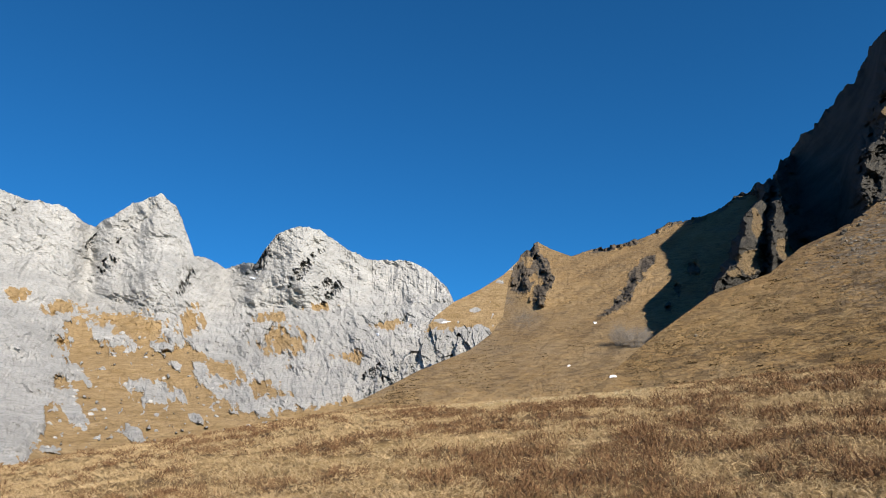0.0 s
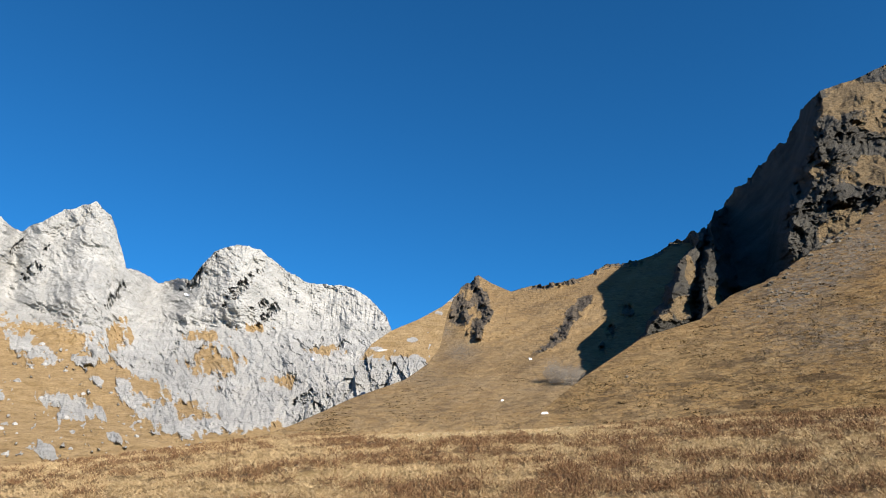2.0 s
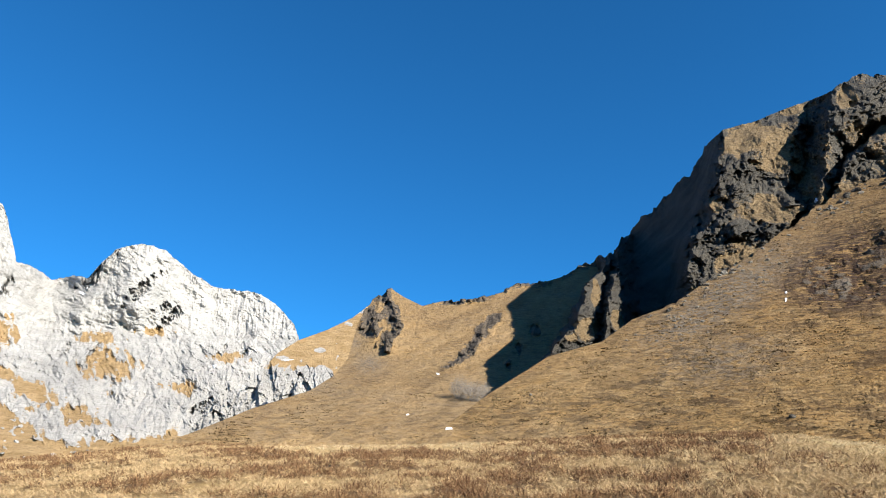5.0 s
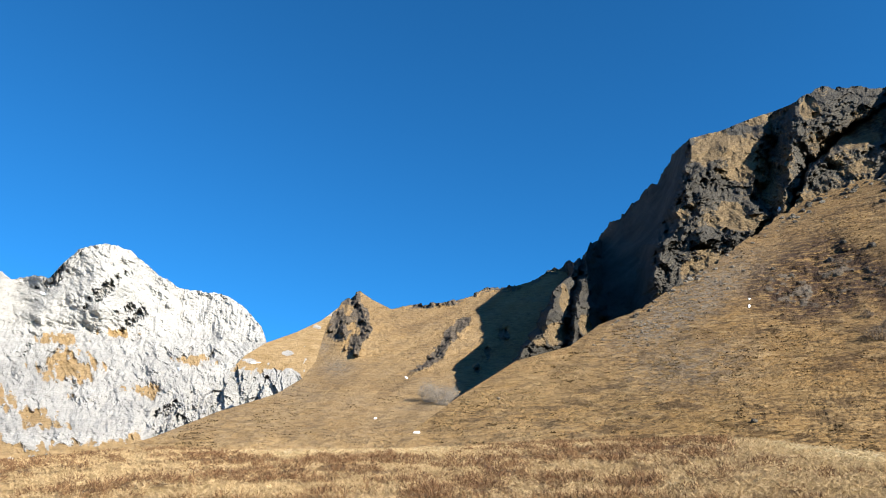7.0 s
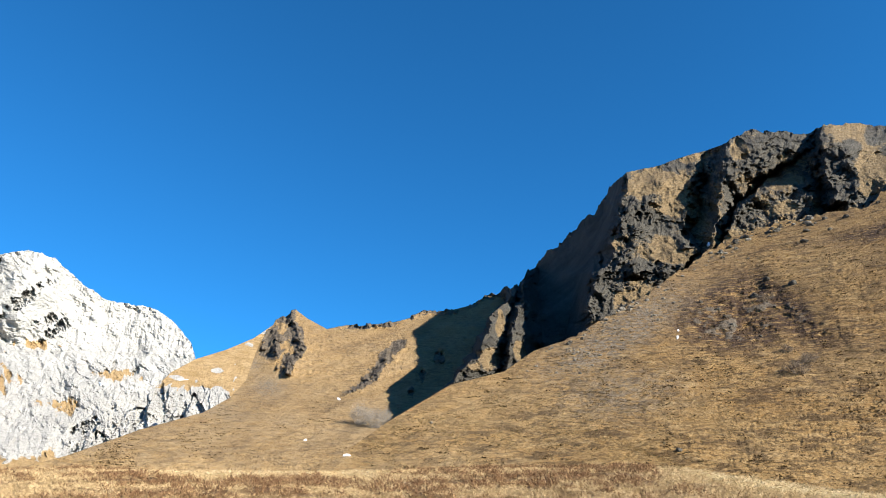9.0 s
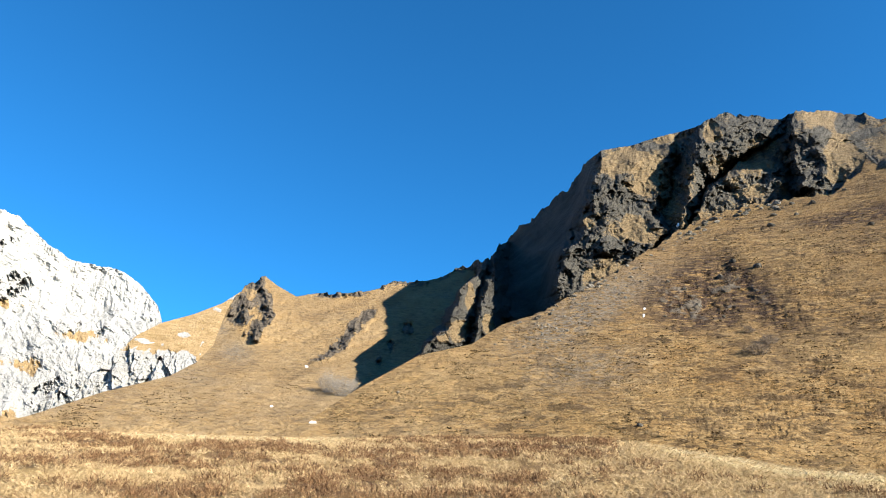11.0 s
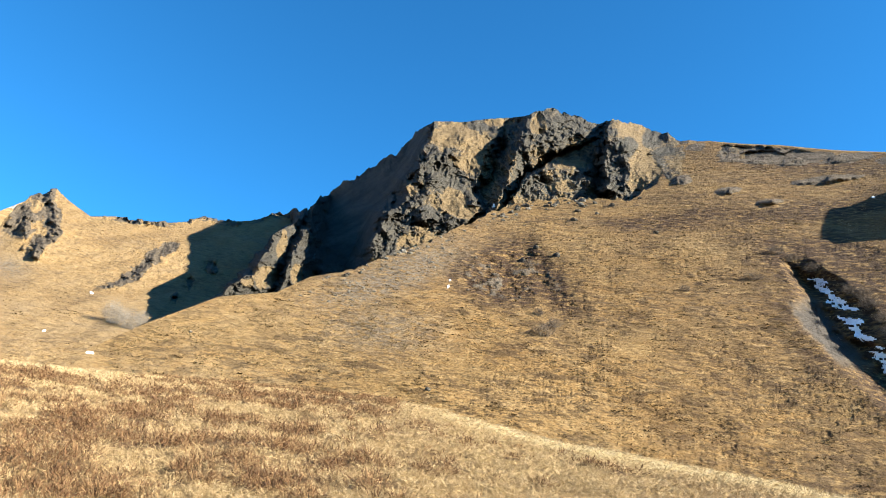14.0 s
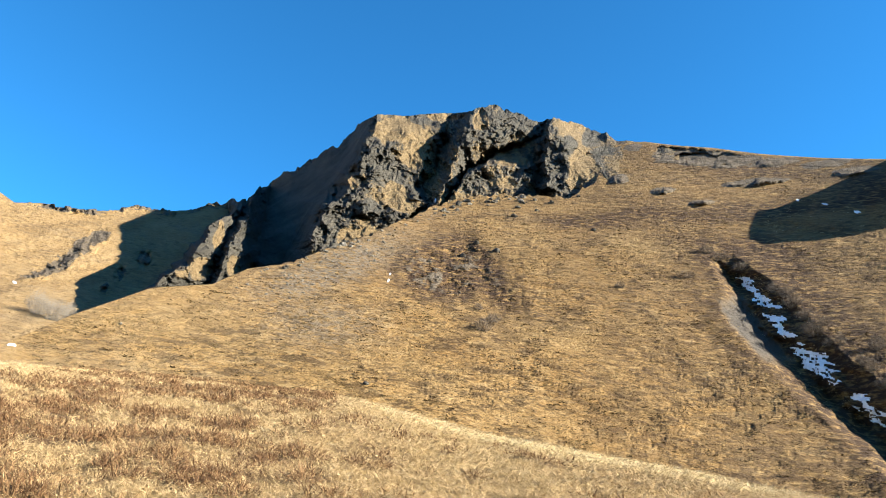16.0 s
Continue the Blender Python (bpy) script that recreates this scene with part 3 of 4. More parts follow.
WEST_FACE = ((12, 7.3, 330), (17.1, 8.6, 345), (20.8, 9.4, 400), (21.4, 10.2, 410), (23.7, 11.4, 452), (25.5, 12.1, 482), (28.3, 12.9, 525), (31, 13.2, 560))
MAIN_ARETE = ((12, 9.0, 225), (17.1, 10.0, 250), (18.9, 10.3, 262), (20.8, 11.0, 282), (21.4, 12.2, 292), (23.7, 13.3, 316), (25.5, 13.8, 338), (28.3, 14.5, 372), (31, 15, 410))
MAIN_FACE = ((12, 12.5, 232), (17, 13.5, 262), (20.5, 15, 290), (24, 16.5, 332), (26.5, 17, 356), (28.3, 17.5, 388), (31, 18, 425))
FACE_EDGE = ((12, 15, 245), (20, 17.6, 290), (21.6, 19.6, 304), (22.8, 18.2, 320), (24.7, 19.0, 348), (26.5, 20.1, 376), (28.2, 20.4, 402), (31, 21, 430))
CLEFT = ((12, 16.2, 262), (20, 18.2, 308), (21.6, 19.9, 316), (22.8, 19.2, 350), (24.7, 20.0, 384), (26.5, 21.0, 410), (28.5, 21.6, 430), (31, 22, 460))
SUMMIT_ARETE = ((12, 18, 258), (21.4, 20.3, 294), (22.5, 20.9, 304), (24.4, 21.8, 324), (26.6, 22.7, 346), (28.9, 23.3, 374), (31, 24, 400))
SUMMIT_FACE = ((12, 18.6, 264), (21.4, 21.0, 304), (23, 21.9, 320), (24.4, 22.8, 340), (25.8, 24.4, 362), (26.5, 26.6, 376), (27.2, 29.2, 388), (29, 30, 402), (31, 30.1, 422))
HOLLOW = ((12, 19, 276), (21.4, 21.4, 320), (23, 22.3, 344), (24.4, 23.3, 368), (25.2, 24.6, 388), (25.8, 25.4, 396), (26.5, 27.4, 400), (27.2, 29.5, 400), (31, 30.3, 428))
KNOLL = ((12, 20, 262), (21.8, 21.7, 298), (23, 22.6, 304), (24, 23.4, 310), (24.9, 24.6, 316), (25.25, 25.0, 346), (25.8, 26.2, 384), (27.2, 29.6, 396), (31, 30.5, 427))
KNOLL_SIDE = ((12, 26, 270), (22.5, 28.3, 310), (24.8, 28.3, 334), (25.2, 28.5, 356), (25.9, 28.7, 378), (27.2, 29.7, 392), (31, 30.6, 426))
NOTCH = ((12, 27, 288), (22.3, 29.4, 330), (23.2, 29.2, 344), (25, 29.0, 368), (26.5, 29.3, 382), (27.2, 29.8, 386), (31, 30.7, 424))
EAST_ARETE = ((12, 29, 262), (22.1, 30.8, 290), (23.2, 30.2, 300), (25, 29.9, 320), (27.2, 30.0, 348), (28.5, 30.5, 372), (31, 31, 400))
EAST_FACE = ((12, 33, 268), (22, 34.5, 302), (25, 34.5, 338), (27.5, 34.5, 372), (31, 35, 415))
EAST_END = ((12, 42, 300), (22, 42, 330), (27.5, 42, 400), (31, 42, 440))
CRAG_LINES = (COL_EDGE, RIB_A, RIB_A_SIDE, GAP, RIB_B, RIB_B_SIDE, WEST_GULLY, WEST_FACE, MAIN_ARETE, MAIN_FACE, FACE_EDGE, CLEFT,
              SUMMIT_ARETE, SUMMIT_FACE, HOLLOW, KNOLL, KNOLL_SIDE, NOTCH, EAST_ARETE, EAST_FACE, EAST_END)
LEDGES = ((17.0, 27.0, 2.6, 1.0), (18.4, 25.4, 1.4, 1.1), (16.8, 22.0, 1.6, 1.0), (18.0, 21.3, 1.3, 0.5), (14.6, 18.6, 2.0, 0.7), (31.9, 28.0, 1.4, 0.35), (27.0, 25.2, 1.2, 0.35), (26.5, 23.4, 1.5, 0.5),
          (20.5, 28.4, 1.5, 0.35), (24.2, 28.2, 0.7, 0.8), (32.8, 24.4, 1.6, 1.2), (4.6, 15.2, 0.5, 0.9), (2.2, 14.6, 0.9, 0.9), (3.2, 17.2, 0.4, 1.2), (0.9, 14.0, 0.6, 0.5))
BARE_ROCK = ((31.0, 24.6, 0.8, 2.2), (31.6, 26.4, 1.2, 0.7), (33.9, 26.9, 1.1, 0.7), (34.7, 25.9, 0.8, 0.35), (27.3, 28.2, 2.0, 0.8), (14.6, 24.6, 1.2, 0.9), (16.4, 24.0, 1.2, 0.7), (12.6, 21.6, 1.4, 1.0), (11.2, 18.6, 1.2, 1.6), (14.4, 20.6, 2.0, 0.7),
             (27.8, 23.9, 0.5, 0.8), (22.9, 25.8, 0.5, 2.0), (23.8, 24.0, 0.7, 0.6), (18.6, 28.0, 0.8, 0.3), (25.8, 27.2, 0.8, 0.4), (0.6, 14.6, 0.5, 0.5), (2.6, 17.8, 0.4, 0.7), (4.2, 17.0, 0.3, 1.0))
CLEFTS = ((15.6, 24.5, 0.8, 0.45, 9), (16.6, 25.2, 0.5, 0.4, 7), (14.2, 22.6, 0.4, 0.4, 6), (12.6, 20.4, 0.6, 0.4, 7), (14.8, 20.0, 0.9, 0.35, 8), (11.4, 18.6, 0.35, 0.7, 7), (16.6, 20.8, 0.5, 0.35, 6), (27.2, 28.2, 0.9, 0.4, 9),
          (28.6, 27.8, 0.5, 0.4, 8), (24.6, 27.4, 0.4, 0.6, 6), (33.3, 27.2, 0.45, 0.6, 10), (25.0, 24.0, 0.6, 0.4, 6), (32.3, 25.6, 0.5, 0.35, 6), (33.8, 25.6, 0.5, 0.3, 6), (27.2, 24.2, 0.4, 0.4, 5))


def crag():
    az = np.arange(-2, 41, 0.055)
    v = np.concatenate([np.linspace(0, 1, 260), [1.02, 1.06, 1.15, 1.4]])
    A, V = np.meshgrid(az, v)
    top = curve(A, CRAG_TOP)
    foot = np.minimum(curve(A, NEAR_CREST) - 1.5, top - 2)
    foot = np.where(A > 33, np.minimum(foot, 21), foot)
    el = foot + (top - foot) * np.minimum(V, 1)
    q = seen(A, el, 270)
    ragged = 0.3 * fbm(q, 10, 4, gain=0.6, seed=61) + 0.9 * planes(q, 7, 4, 0.6, 12)
    side = A - curve(el, ((17, 10.2), (20.8, 11.2), (23.5, 12.6), (25.5, 13.7), (27.9, 14.9)))
    face = smooth(side, -0.4, 0.5)
    wall = (1 - smooth(side, -0.9, 0.3)) * smooth(A, 6, 7.5)
    rise = 0.5 * planes(q, 7, 3, 0.6, 14) + 0.3 * fbm(q, 8, 3, seed=62)
    lines = [np.array(f, float) for f in CRAG_LINES]
    r = np.empty_like(A)
    for k in range(len(v)):
        e = el[k] + 0.7 * rise[k] * (1 - 0.8 * wall[k])
        edge = np.maximum.accumulate(np.stack([np.interp(e, f[:, 0], f[:, 1]) for f in lines]), 0) + 1e-4 * np.arange(len(lines))[:, None]
        dist = np.stack([np.interp(e, f[:, 0], f[:, 2]) for f in lines])
        at = az - 0.45 * smooth(az, 8, 10) * (1 - smooth(az, 15, 17)) + ragged[k] * (0.6 + 0.35 * face[k]) * (1 - 0.8 * wall[k])
        i = np.clip((edge < at).sum(0) - 1, 0, len(lines) - 2)
        c = np.arange(len(az))
        f = np.clip((at - edge[i, c]) / (edge[i + 1, c] - edge[i, c]), 0, 1)
        r[k] = dist[i, c] + (dist[i + 1, c] - dist[i, c]) * f
    merge = smooth(A + 0.25 * (el - 24), 31.6, 36.0)
    r = r + merge * (near_r(A, el) + 5 - 9 * smooth(el, 22, 25) * (1 - smooth(A, 35.8, 37.5)) - r)
    runs = np.stack([(q[..., 0] + 0.9 * q[..., 1]) * 1.2, (q[..., 1] - 0.9 * q[..., 0]) * 0.4, 0 * A], -1)
    ledge = blobs(A, el, LEDGES, 0.7 * fbm(q, 8, 4, seed=11) + 0.3 * fbm(runs, 4, 3, seed=12), -0.4, 0.4)
    rocky = blobs(A, el, BARE_ROCK, 0.8 * fbm(q, 8, 4, seed=14), -0.4, 0.5)
    thin = 0.42 + 0.15 * smooth(A, 30.5, 33) + 0.7 * fbm(q, 18, 4, seed=13) + 0.35 * fbm(runs, 6, 4, seed=33)
    # grass is kept off left of the main arete, darkening the shaded wall's colour
    grass = np.maximum(ledge, np.clip(thin, 0, 1) * face) * (1 - 0.9 * rocky) - 0.3 * smooth(A, 5.6, 6.4) * (1 - face)
    bare = np.clip(1.25 - 1.35 * grass, 0.08, 1) * (1 - 0.5 * merge)
    warped = q + 2.5 * np.stack([fbm(q, 9, 4, seed=41), fbm(q, 9, 4, seed=42), 0 * A], -1)
    slabs = np.stack([(warped[..., 0] + warped[..., 1]) * 0.7, (warped[..., 1] - 0.6 * warped[..., 0]) * 1.2, 0 * A], -1)
    blocks = 13 * planes(warped, 15, 5, 0.56, 2) + 6.5 * planes(slabs, 4.2, 3, 0.6, 3) + 1.7 * facets(slabs, 3.2, 3, 0.6)
    r = r - bare * blocks * (0.22 + 0.78 * np.maximum(face, 0.6 * (1 - smooth(A, 5.4, 6.6)))) - 3 * fbm(q, 26, 4, seed=2) - (1 - bare) * (1.2 * fbm(runs, 3.5, 3, ridged=True, seed=8) + 2.5 * planes(runs, 9, 4, 0.5, 9)) + 3
    r = r + recess(A, el, CLEFTS, 2.4 * ragged, 0.5)
    # the brow lies back
    r = r + 26 * (1 - smooth(top - el, 0.0, 1.3)) * smooth(A, 14.2, 15.5) * (1 - merge)
    rim = 1 - smooth(top - el, 0.0, 0.9)
    step = 0.55 * (1 - smooth(A, 13, 15)) + 0.35 * smooth(A, 22.5, 24) * (1 - smooth(A, 35, 37)) + 0.08
    el = el + rim * step * (0.9 * planes(q, 6, 3, 0.6, 9) + 0.35 * (facets(q, 4.0, 10, 0.2) - 0.5))
    back = np.maximum(V - 1, 0)
    p = place(A, r + back * 150, EYE + r * tan(el) - back * 150)
    ob = thing("crag", "dark rocky crag with buttresses, gullies and grassy ledges", "crag")
    j = [int(np.searchsorted(az, a)) for a in (6.5, 19.6, 29.0)]
    n, last = len(v) - 1, len(az) - 1
    split(p, {"grass": grass}, (("shaded_spur", 0, n, 0, j[0]), ("buttress", 0, n, j[0], j[1]), ("buttress", 0, n, j[1], j[2]), ("buttress", 0, n, j[2], last)), [CRAG], ob, flat=True)
    return Land(az, el[:260], r[:260])


CLIFF = crag()

# ---- limestone: grass slopes with outcrops rising to the peaks ----
PEAK_TOP = ((-120, 18), (-75, 22), (-60, 21.5), (-55.5, 21.3), (-54.0, 20.9), (-51.6, 20.8), (-49.6, 19.7), (-49.0, 19.5), (-47.7, 20.5), (-46.2, 21.6), (-45.3, 22.1), (-44.5, 22.3), (-43.3, 21.5), (-42.9, 20.7),
            (-42.3, 19.2), (-41.8, 17.9), (-40.6, 17.7), (-39.3, 17.0), (-38.0, 17.5), (-37.1, 17.4), (-36.3, 18.6), (-35.5, 19.7), (-33.8, 20.4), (-32.0, 20.1), (-30.6, 19.3),
            (-29.2, 18.3), (-28.0, 17.7), (-26.4, 17.7), (-24.5, 17.5), (-22.9, 16.6), (-21.5, 15.3), (-20.8, 13.5), (-17, 12), (-12, 10))
ROCK_LINE = ((-120, 4), (-51.6, 3), (-51.0, 5), (-50.4, 9), (-50.0, 13.2), (-47.6, 13.3), (-43.7, 12.8), (-40.7, 10.4), (-37.3, 8.8), (-33.0, 6.4), (-30, 6.9), (-26, 5), (-12, 5))
OUTCROPS = ((-49.9, 7.2, 1.0, 0.8), (-49.4, 9.0, 0.8, 0.7), (-48.9, 6.0, 0.5, 0.8), (-47.5, 11.9, 1.4, 1.2), (-44.2, 7.8, 1.3, 0.9), (-42.2, 7.4, 0.4, 0.7), (-39.8, 8.2, 0.8, 1.3), (-38.0, 7.4, 1.5, 0.9), (-36.6, 6.6, 1.7, 0.7),
            (-34.3, 6.8, 1.5, 0.55), (-45.3, 4.9, 0.5, 0.7), (-43.8, 11.0, 0.7, 0.35), (-40.9, 5.8, 0.5, 0.35), (-42.6, 9.7, 0.5, 0.3), (-41.0, 9.2, 0.5, 0.5), (-50.5, 3.9, 0.8, 0.3), (-52.9, 3.4, 0.8, 0.4))
MEADOWS = ((-45.6, 12.6, 2.2, 0.6), (-34.8, 11.4, 1.5, 1.0), (-35.7, 13.4, 1.0, 0.4), (-32.2, 14.0, 0.9, 0.25), (-41.7, 13.0, 0.8, 0.9), (-26.2, 12.5, 1.2, 0.35), (-50.6, 13.6, 1.2, 0.4), (-53.5, 14.4, 0.9, 0.4), (-29.5, 10.2, 1.0, 0.4), (-49.5, 11.8, 0.8, 0.4))
SLOTS = ((-48.1, 16.8, 0.25, 1.0, 70), (-47.4, 17.2, 0.16, 0.5, 40), (-42.4, 15.6, 0.28, 0.8, 50), (-36.6, 17.6, 0.45, 0.9, 90), (-32.9, 17.4, 0.5, 0.7, 55), (-33.5, 16.6, 0.4, 0.6, 50), (-31.5, 15.8, 0.4, 0.45, 50),
         (-30.7, 15.4, 0.4, 0.6, 50), (-27.0, 12.7, 0.2, 0.5, 40), (-25.2, 12.7, 0.2, 0.4, 40), (-49.2, 18.3, 0.2, 0.5, 40), (-36.1, 11.6, 0.3, 0.9, 40), (-37.4, 12.5, 0.25, 0.6, 40), (-27.3, 8.9, 0.7, 0.7, 60))


def limestone():
    az = np.concatenate([np.arange(-120, -60, 0.5), np.arange(-60, -12, 0.065)])
    v = np.concatenate([np.linspace(0, 1, 340), [1.03, 1.1, 1.4]])
    A, V = np.meshgrid(az, v)
    top = curve(A, PEAK_TOP)
    el = 0.5 + (top - 0.5) * np.minimum(V, 1)
    r = curve(el, ((0, 400), (3, 470), (6, 620), (9, 860), (12, 1150), (14, 1320), (17, 1420), (22.5, 1540), (30, 1700)))
    r = r * (1 - 0.12 * (1 - smooth(A, -54, -49)) * (1 - smooth(el, 12, 17)))
    # the peaks stand forward as ribs, the notches lie back
    r = r + smooth(el, 11.5, 17) * (170 * np.exp(-(((A + 39.3) / 2.0) ** 2)) + 80 * np.exp(-(((A + 49.2) / 0.9) ** 2)) - 70 * np.exp(-(((A + 33.3) / 2.2) ** 2)) - 90 * np.exp(-(((A + 44.6) / 2.0) ** 2)))
    r = r + 60 * smooth(A, -29.5, -27.5) * smooth(el, 13, 15)
    p = place(A, r, EYE + r * tan(el))
    q = seen(A, el, 1300)
    warp = fbm(q, 60, 5, seed=3)
    ragged = fbm(np.stack([1.3 * q[..., 0] + 0.6 * q[..., 1], 0.5 * q[..., 1] - 0.25 * q[..., 0], 0 * A], -1), 14, 5, gain=0.6, seed=9)
    rock = smooth(el - curve(A + 1.6 * warp + 1.5 * ragged, ROCK_LINE) + 1.2 * warp + 1.3 * ragged, -0.7, 0.5)
    rock = np.maximum(rock, blobs(A + 0.8 * (el - 7.5), el, [(a + 0.8 * (e - 7.5), e, w, h) for a, e, w, h in OUTCROPS], 0.6 * fbm(q, 24, 3, seed=4) + 1.3 * ragged, -0.3, 0.3))
    rock = np.maximum(rock, smooth(fbm(q, 9, 3, seed=6) + 0.35 * warp + 0.2 * ragged, 0.34, 0.42))
    rock = rock * (1 - blobs(A, el, MEADOWS, 0.9 * fbm(q, 28, 3, seed=5) + 2.0 * ragged, -0.6, 0.6))
    rock = np.where(el > 14.8, 1, rock)
    scale = r / 1300
    steep = smooth(el, 12.0, 15.0)
    gain = scale * (0.5 + 1.5 * (1 - steep))
    c, d = math.cos(0.5), math.sin(0.5)
    beds = np.stack([(c * q[..., 0] - d * q[..., 1]) * 0.55, (d * q[..., 0] + c * q[..., 1]) * 1.3, 0 * A], -1)
    lumps = fbm(q, 170, 4, seed=1)
    qw = q + 18 * np.stack([fbm(q, 50, 3, seed=51), fbm(q, 50, 3, seed=52), 0 * A], -1)
    layers = fbm(beds, 40, 4, gain=0.5, ridged=True, seed=8)
    soft = np.maximum(0.3 + 0.7 * smooth(el - curve(A + 1.2 * warp, ROCK_LINE), -1.5, 1.5), 0.8 * blobs(A, el, OUTCROPS, 0.3, -0.5, 1.0))
    slab = 90 * planes(qw * np.array([1, 0.8, 1]), 120, 6, 0.57, 5) + 22 * planes(beds + 0.3 * qw, 26, 4, 0.62, 8)
    r = r - gain * soft * (30 * lumps + 5 * layers + (0.45 + 0.55 * steep) * slab) + 20 * gain
    low = 1 - smooth(el, 11, 14)
    r = r - low * scale * rock * (12 + 32 * planes(np.stack([1.3 * q[..., 0] + 0.5 * q[..., 1], 0.8 * q[..., 1] - 0.3 * q[..., 0], 0 * A], -1), 34, 5, 0.62, 17)) - low * scale * (1 - rock) * 6 * fbm(q, 20, 4, seed=18)
    r = r - 7 * fbm(q * np.array([1, 0.15, 1]), 9, 3, ridged=True, seed=71) * smooth(A, -30.8, -29.2) * smooth(el, 13.9, 14.7)
    r = r + 45 * fbm(p, 240, 3)
    r = r + 0.55 * recess(A, el, SLOTS, 6.0 * ragged + 3.0 * planes(q, 12, 3, 0.6, 15), -0.3)
    rim = smooth(V, 0.97, 1.0)
    el = el + rim * 0.22 * planes(q, 24, 4, 0.6, 4)
    back = np.maximum(V - 1, 0)
    p = place(A, r + back * 500, EYE + r * tan(el) - back * 500)
    attrs = {"grass": 1 - rock}
    ob = thing("limestone_mountain", "pale grey limestone peaks above golden grass slopes with outcrops", "mountain")
    n, h, j, last = len(v) - 1, 190, int(np.searchsorted(az, -39.3)), len(az) - 1
    split(p, attrs, (("lower_slope", 0, h, 0, last), ("tower_peak", h, n, 0, j), ("dome_peak", h, n, j, last)), [LIME], ob, flat=True)
    return Land(az, el[:340], r[:340])


LIMES = limestone()

# ---- ridge of grass over small limestone cliffs, below the dome ----
RIDGE_TOP = ((-29, 6.5), (-27.5, 8.6), (-26, 9.6), (-24.8, 10.3), (-23.8, 11.6), (-22.6, 13.0), (-21, 14.05), (-18.8, 14.9), (-16.8, 15.9), (-15.5, 16.9), (-13, 16))
CLIFFS = ((-22.2, 12.6, 0.5, 0.2), (-24.3, 11.2, 0.6, 0.4), (-19.3, 13.3, 0.5, 0.2))


def grass_ridge():
    az = np.arange(-29, -13, 0.06)
    v = np.concatenate([np.linspace(0, 1, 150), [1.03, 1.1, 1.4]])
    A, V = np.meshgrid(az, v)
    top = curve(A, RIDGE_TOP)
    el = 4.0 + (top - 4.0) * np.minimum(V, 1)
    r = 520.0 * (0.5 - tan(6.0)) / (0.5 - tan(el))
    p = place(A, r, EYE + r * tan(el))
    q = seen(A, el, 650)
    line = curve(A, ((-29, 20), (-25.2, 20), (-24.2, 12.3), (-22, 11.8), (-20, 12.0), (-18.8, 11.8), (-17.5, 11)))
    rock = smooth(line - el + 1.0 * fbm(q, 16, 4, seed=3) + 0.4 * fbm(q, 5, 3, seed=4), -0.35, 0.35)
    rock = np.maximum(rock, blobs(A, el, CLIFFS, 0.6 * fbm(q, 8, 3, seed=5)))
    rock = np.maximum(rock, smooth(fbm(q, 10, 3, seed=6), 0.36, 0.45))
    r = r - (0.04 + 0.96 * smooth(line - el, -0.4, 0.4)) * (14 * facets(q * np.array([1, 0.4, 1]), 11, 1) + 9 * facets(q * np.array([1, 0.45, 1]), 5, 2) + 4 * facets(q, 2.5, 3)) + 12 + 10 * fbm(p, 90, 4)
    back = np.maximum(V - 1, 0)
    p = place(A, r + back * 250, EYE + r * tan(el) - back * 160)
    ob = thing("grass_ridge", "golden grass ridge above small grey limestone cliffs", "mountain ridge")
    n, j, last = len(v) - 1, int(np.searchsorted(az, -24.0)), len(az) - 1
    split(p, {"grass": 1 - rock}, (("cliff", 0, n, 0, j), ("grass_top", 0, n, j, last)), [LIME], ob, flat=True)
    return Land(az, el[:150], r[:150])


RIDGE = grass_ridge()

# ---- snow, boulders, shrubs ----


def snow_patch(land, az, el, w, h, seed, label, lean=0.0):
    """A thin ragged sheet of old snow lying on the land."""
    local = random.Random(seed)
    n, rings = 44, 4
    ph = [local.uniform(0, 6.3) for k in range(4)]
    wob = []
    for i in range(n):
        a = 2 * math.pi * i / n
        wob.append(max(0.3, 0.8 + 0.25 * math.sin(2 * a + ph[0]) + 0.16 * math.sin(3 * a + ph[1]) + 0.1 * math.sin(7 * a + ph[2]) + 0.05 * math.sin(13 * a + ph[3]) + local.uniform(-0.12, 0.12)))
    bm = bmesh.new()
    mid = bm.verts.new(land.at(az, el) + Vector((0, 0, 0.15)))
    prev = None
    for k in range(1, rings + 1):
        ring = []
        for i in range(n):
            a = 2 * math.pi * i / n
            f = k / rings * wob[i]
            q = land.at(az + w * f * math.cos(a), el + h * f * math.sin(a) - lean * w * f * math.cos(a))
            ring.append(bm.verts.new(q + Vector((-q.x, -q.y, 0)).normalized() * 0.3 + Vector((0, 0, 0.15 if k < rings else -0.1))))
        for i in range(n):
            if prev is None:
                bm.faces.new((mid, ring[i], ring[(i + 1) % n]))
            else:
                bm.faces.new((prev[i], ring[i], ring[(i + 1) % n], prev[(i + 1) % n]))
        prev = ring
    bm.normal_update()
    me = bpy.data.meshes.new("snow_patch")
    bm.to_mesh(me)
    bm.free()
    me.materials.append(SNOW)
    for f in me.polygons:
        f.use_smooth = True
    return tagged(new("snow_patch", me), label, "snow", "patches of old snow")


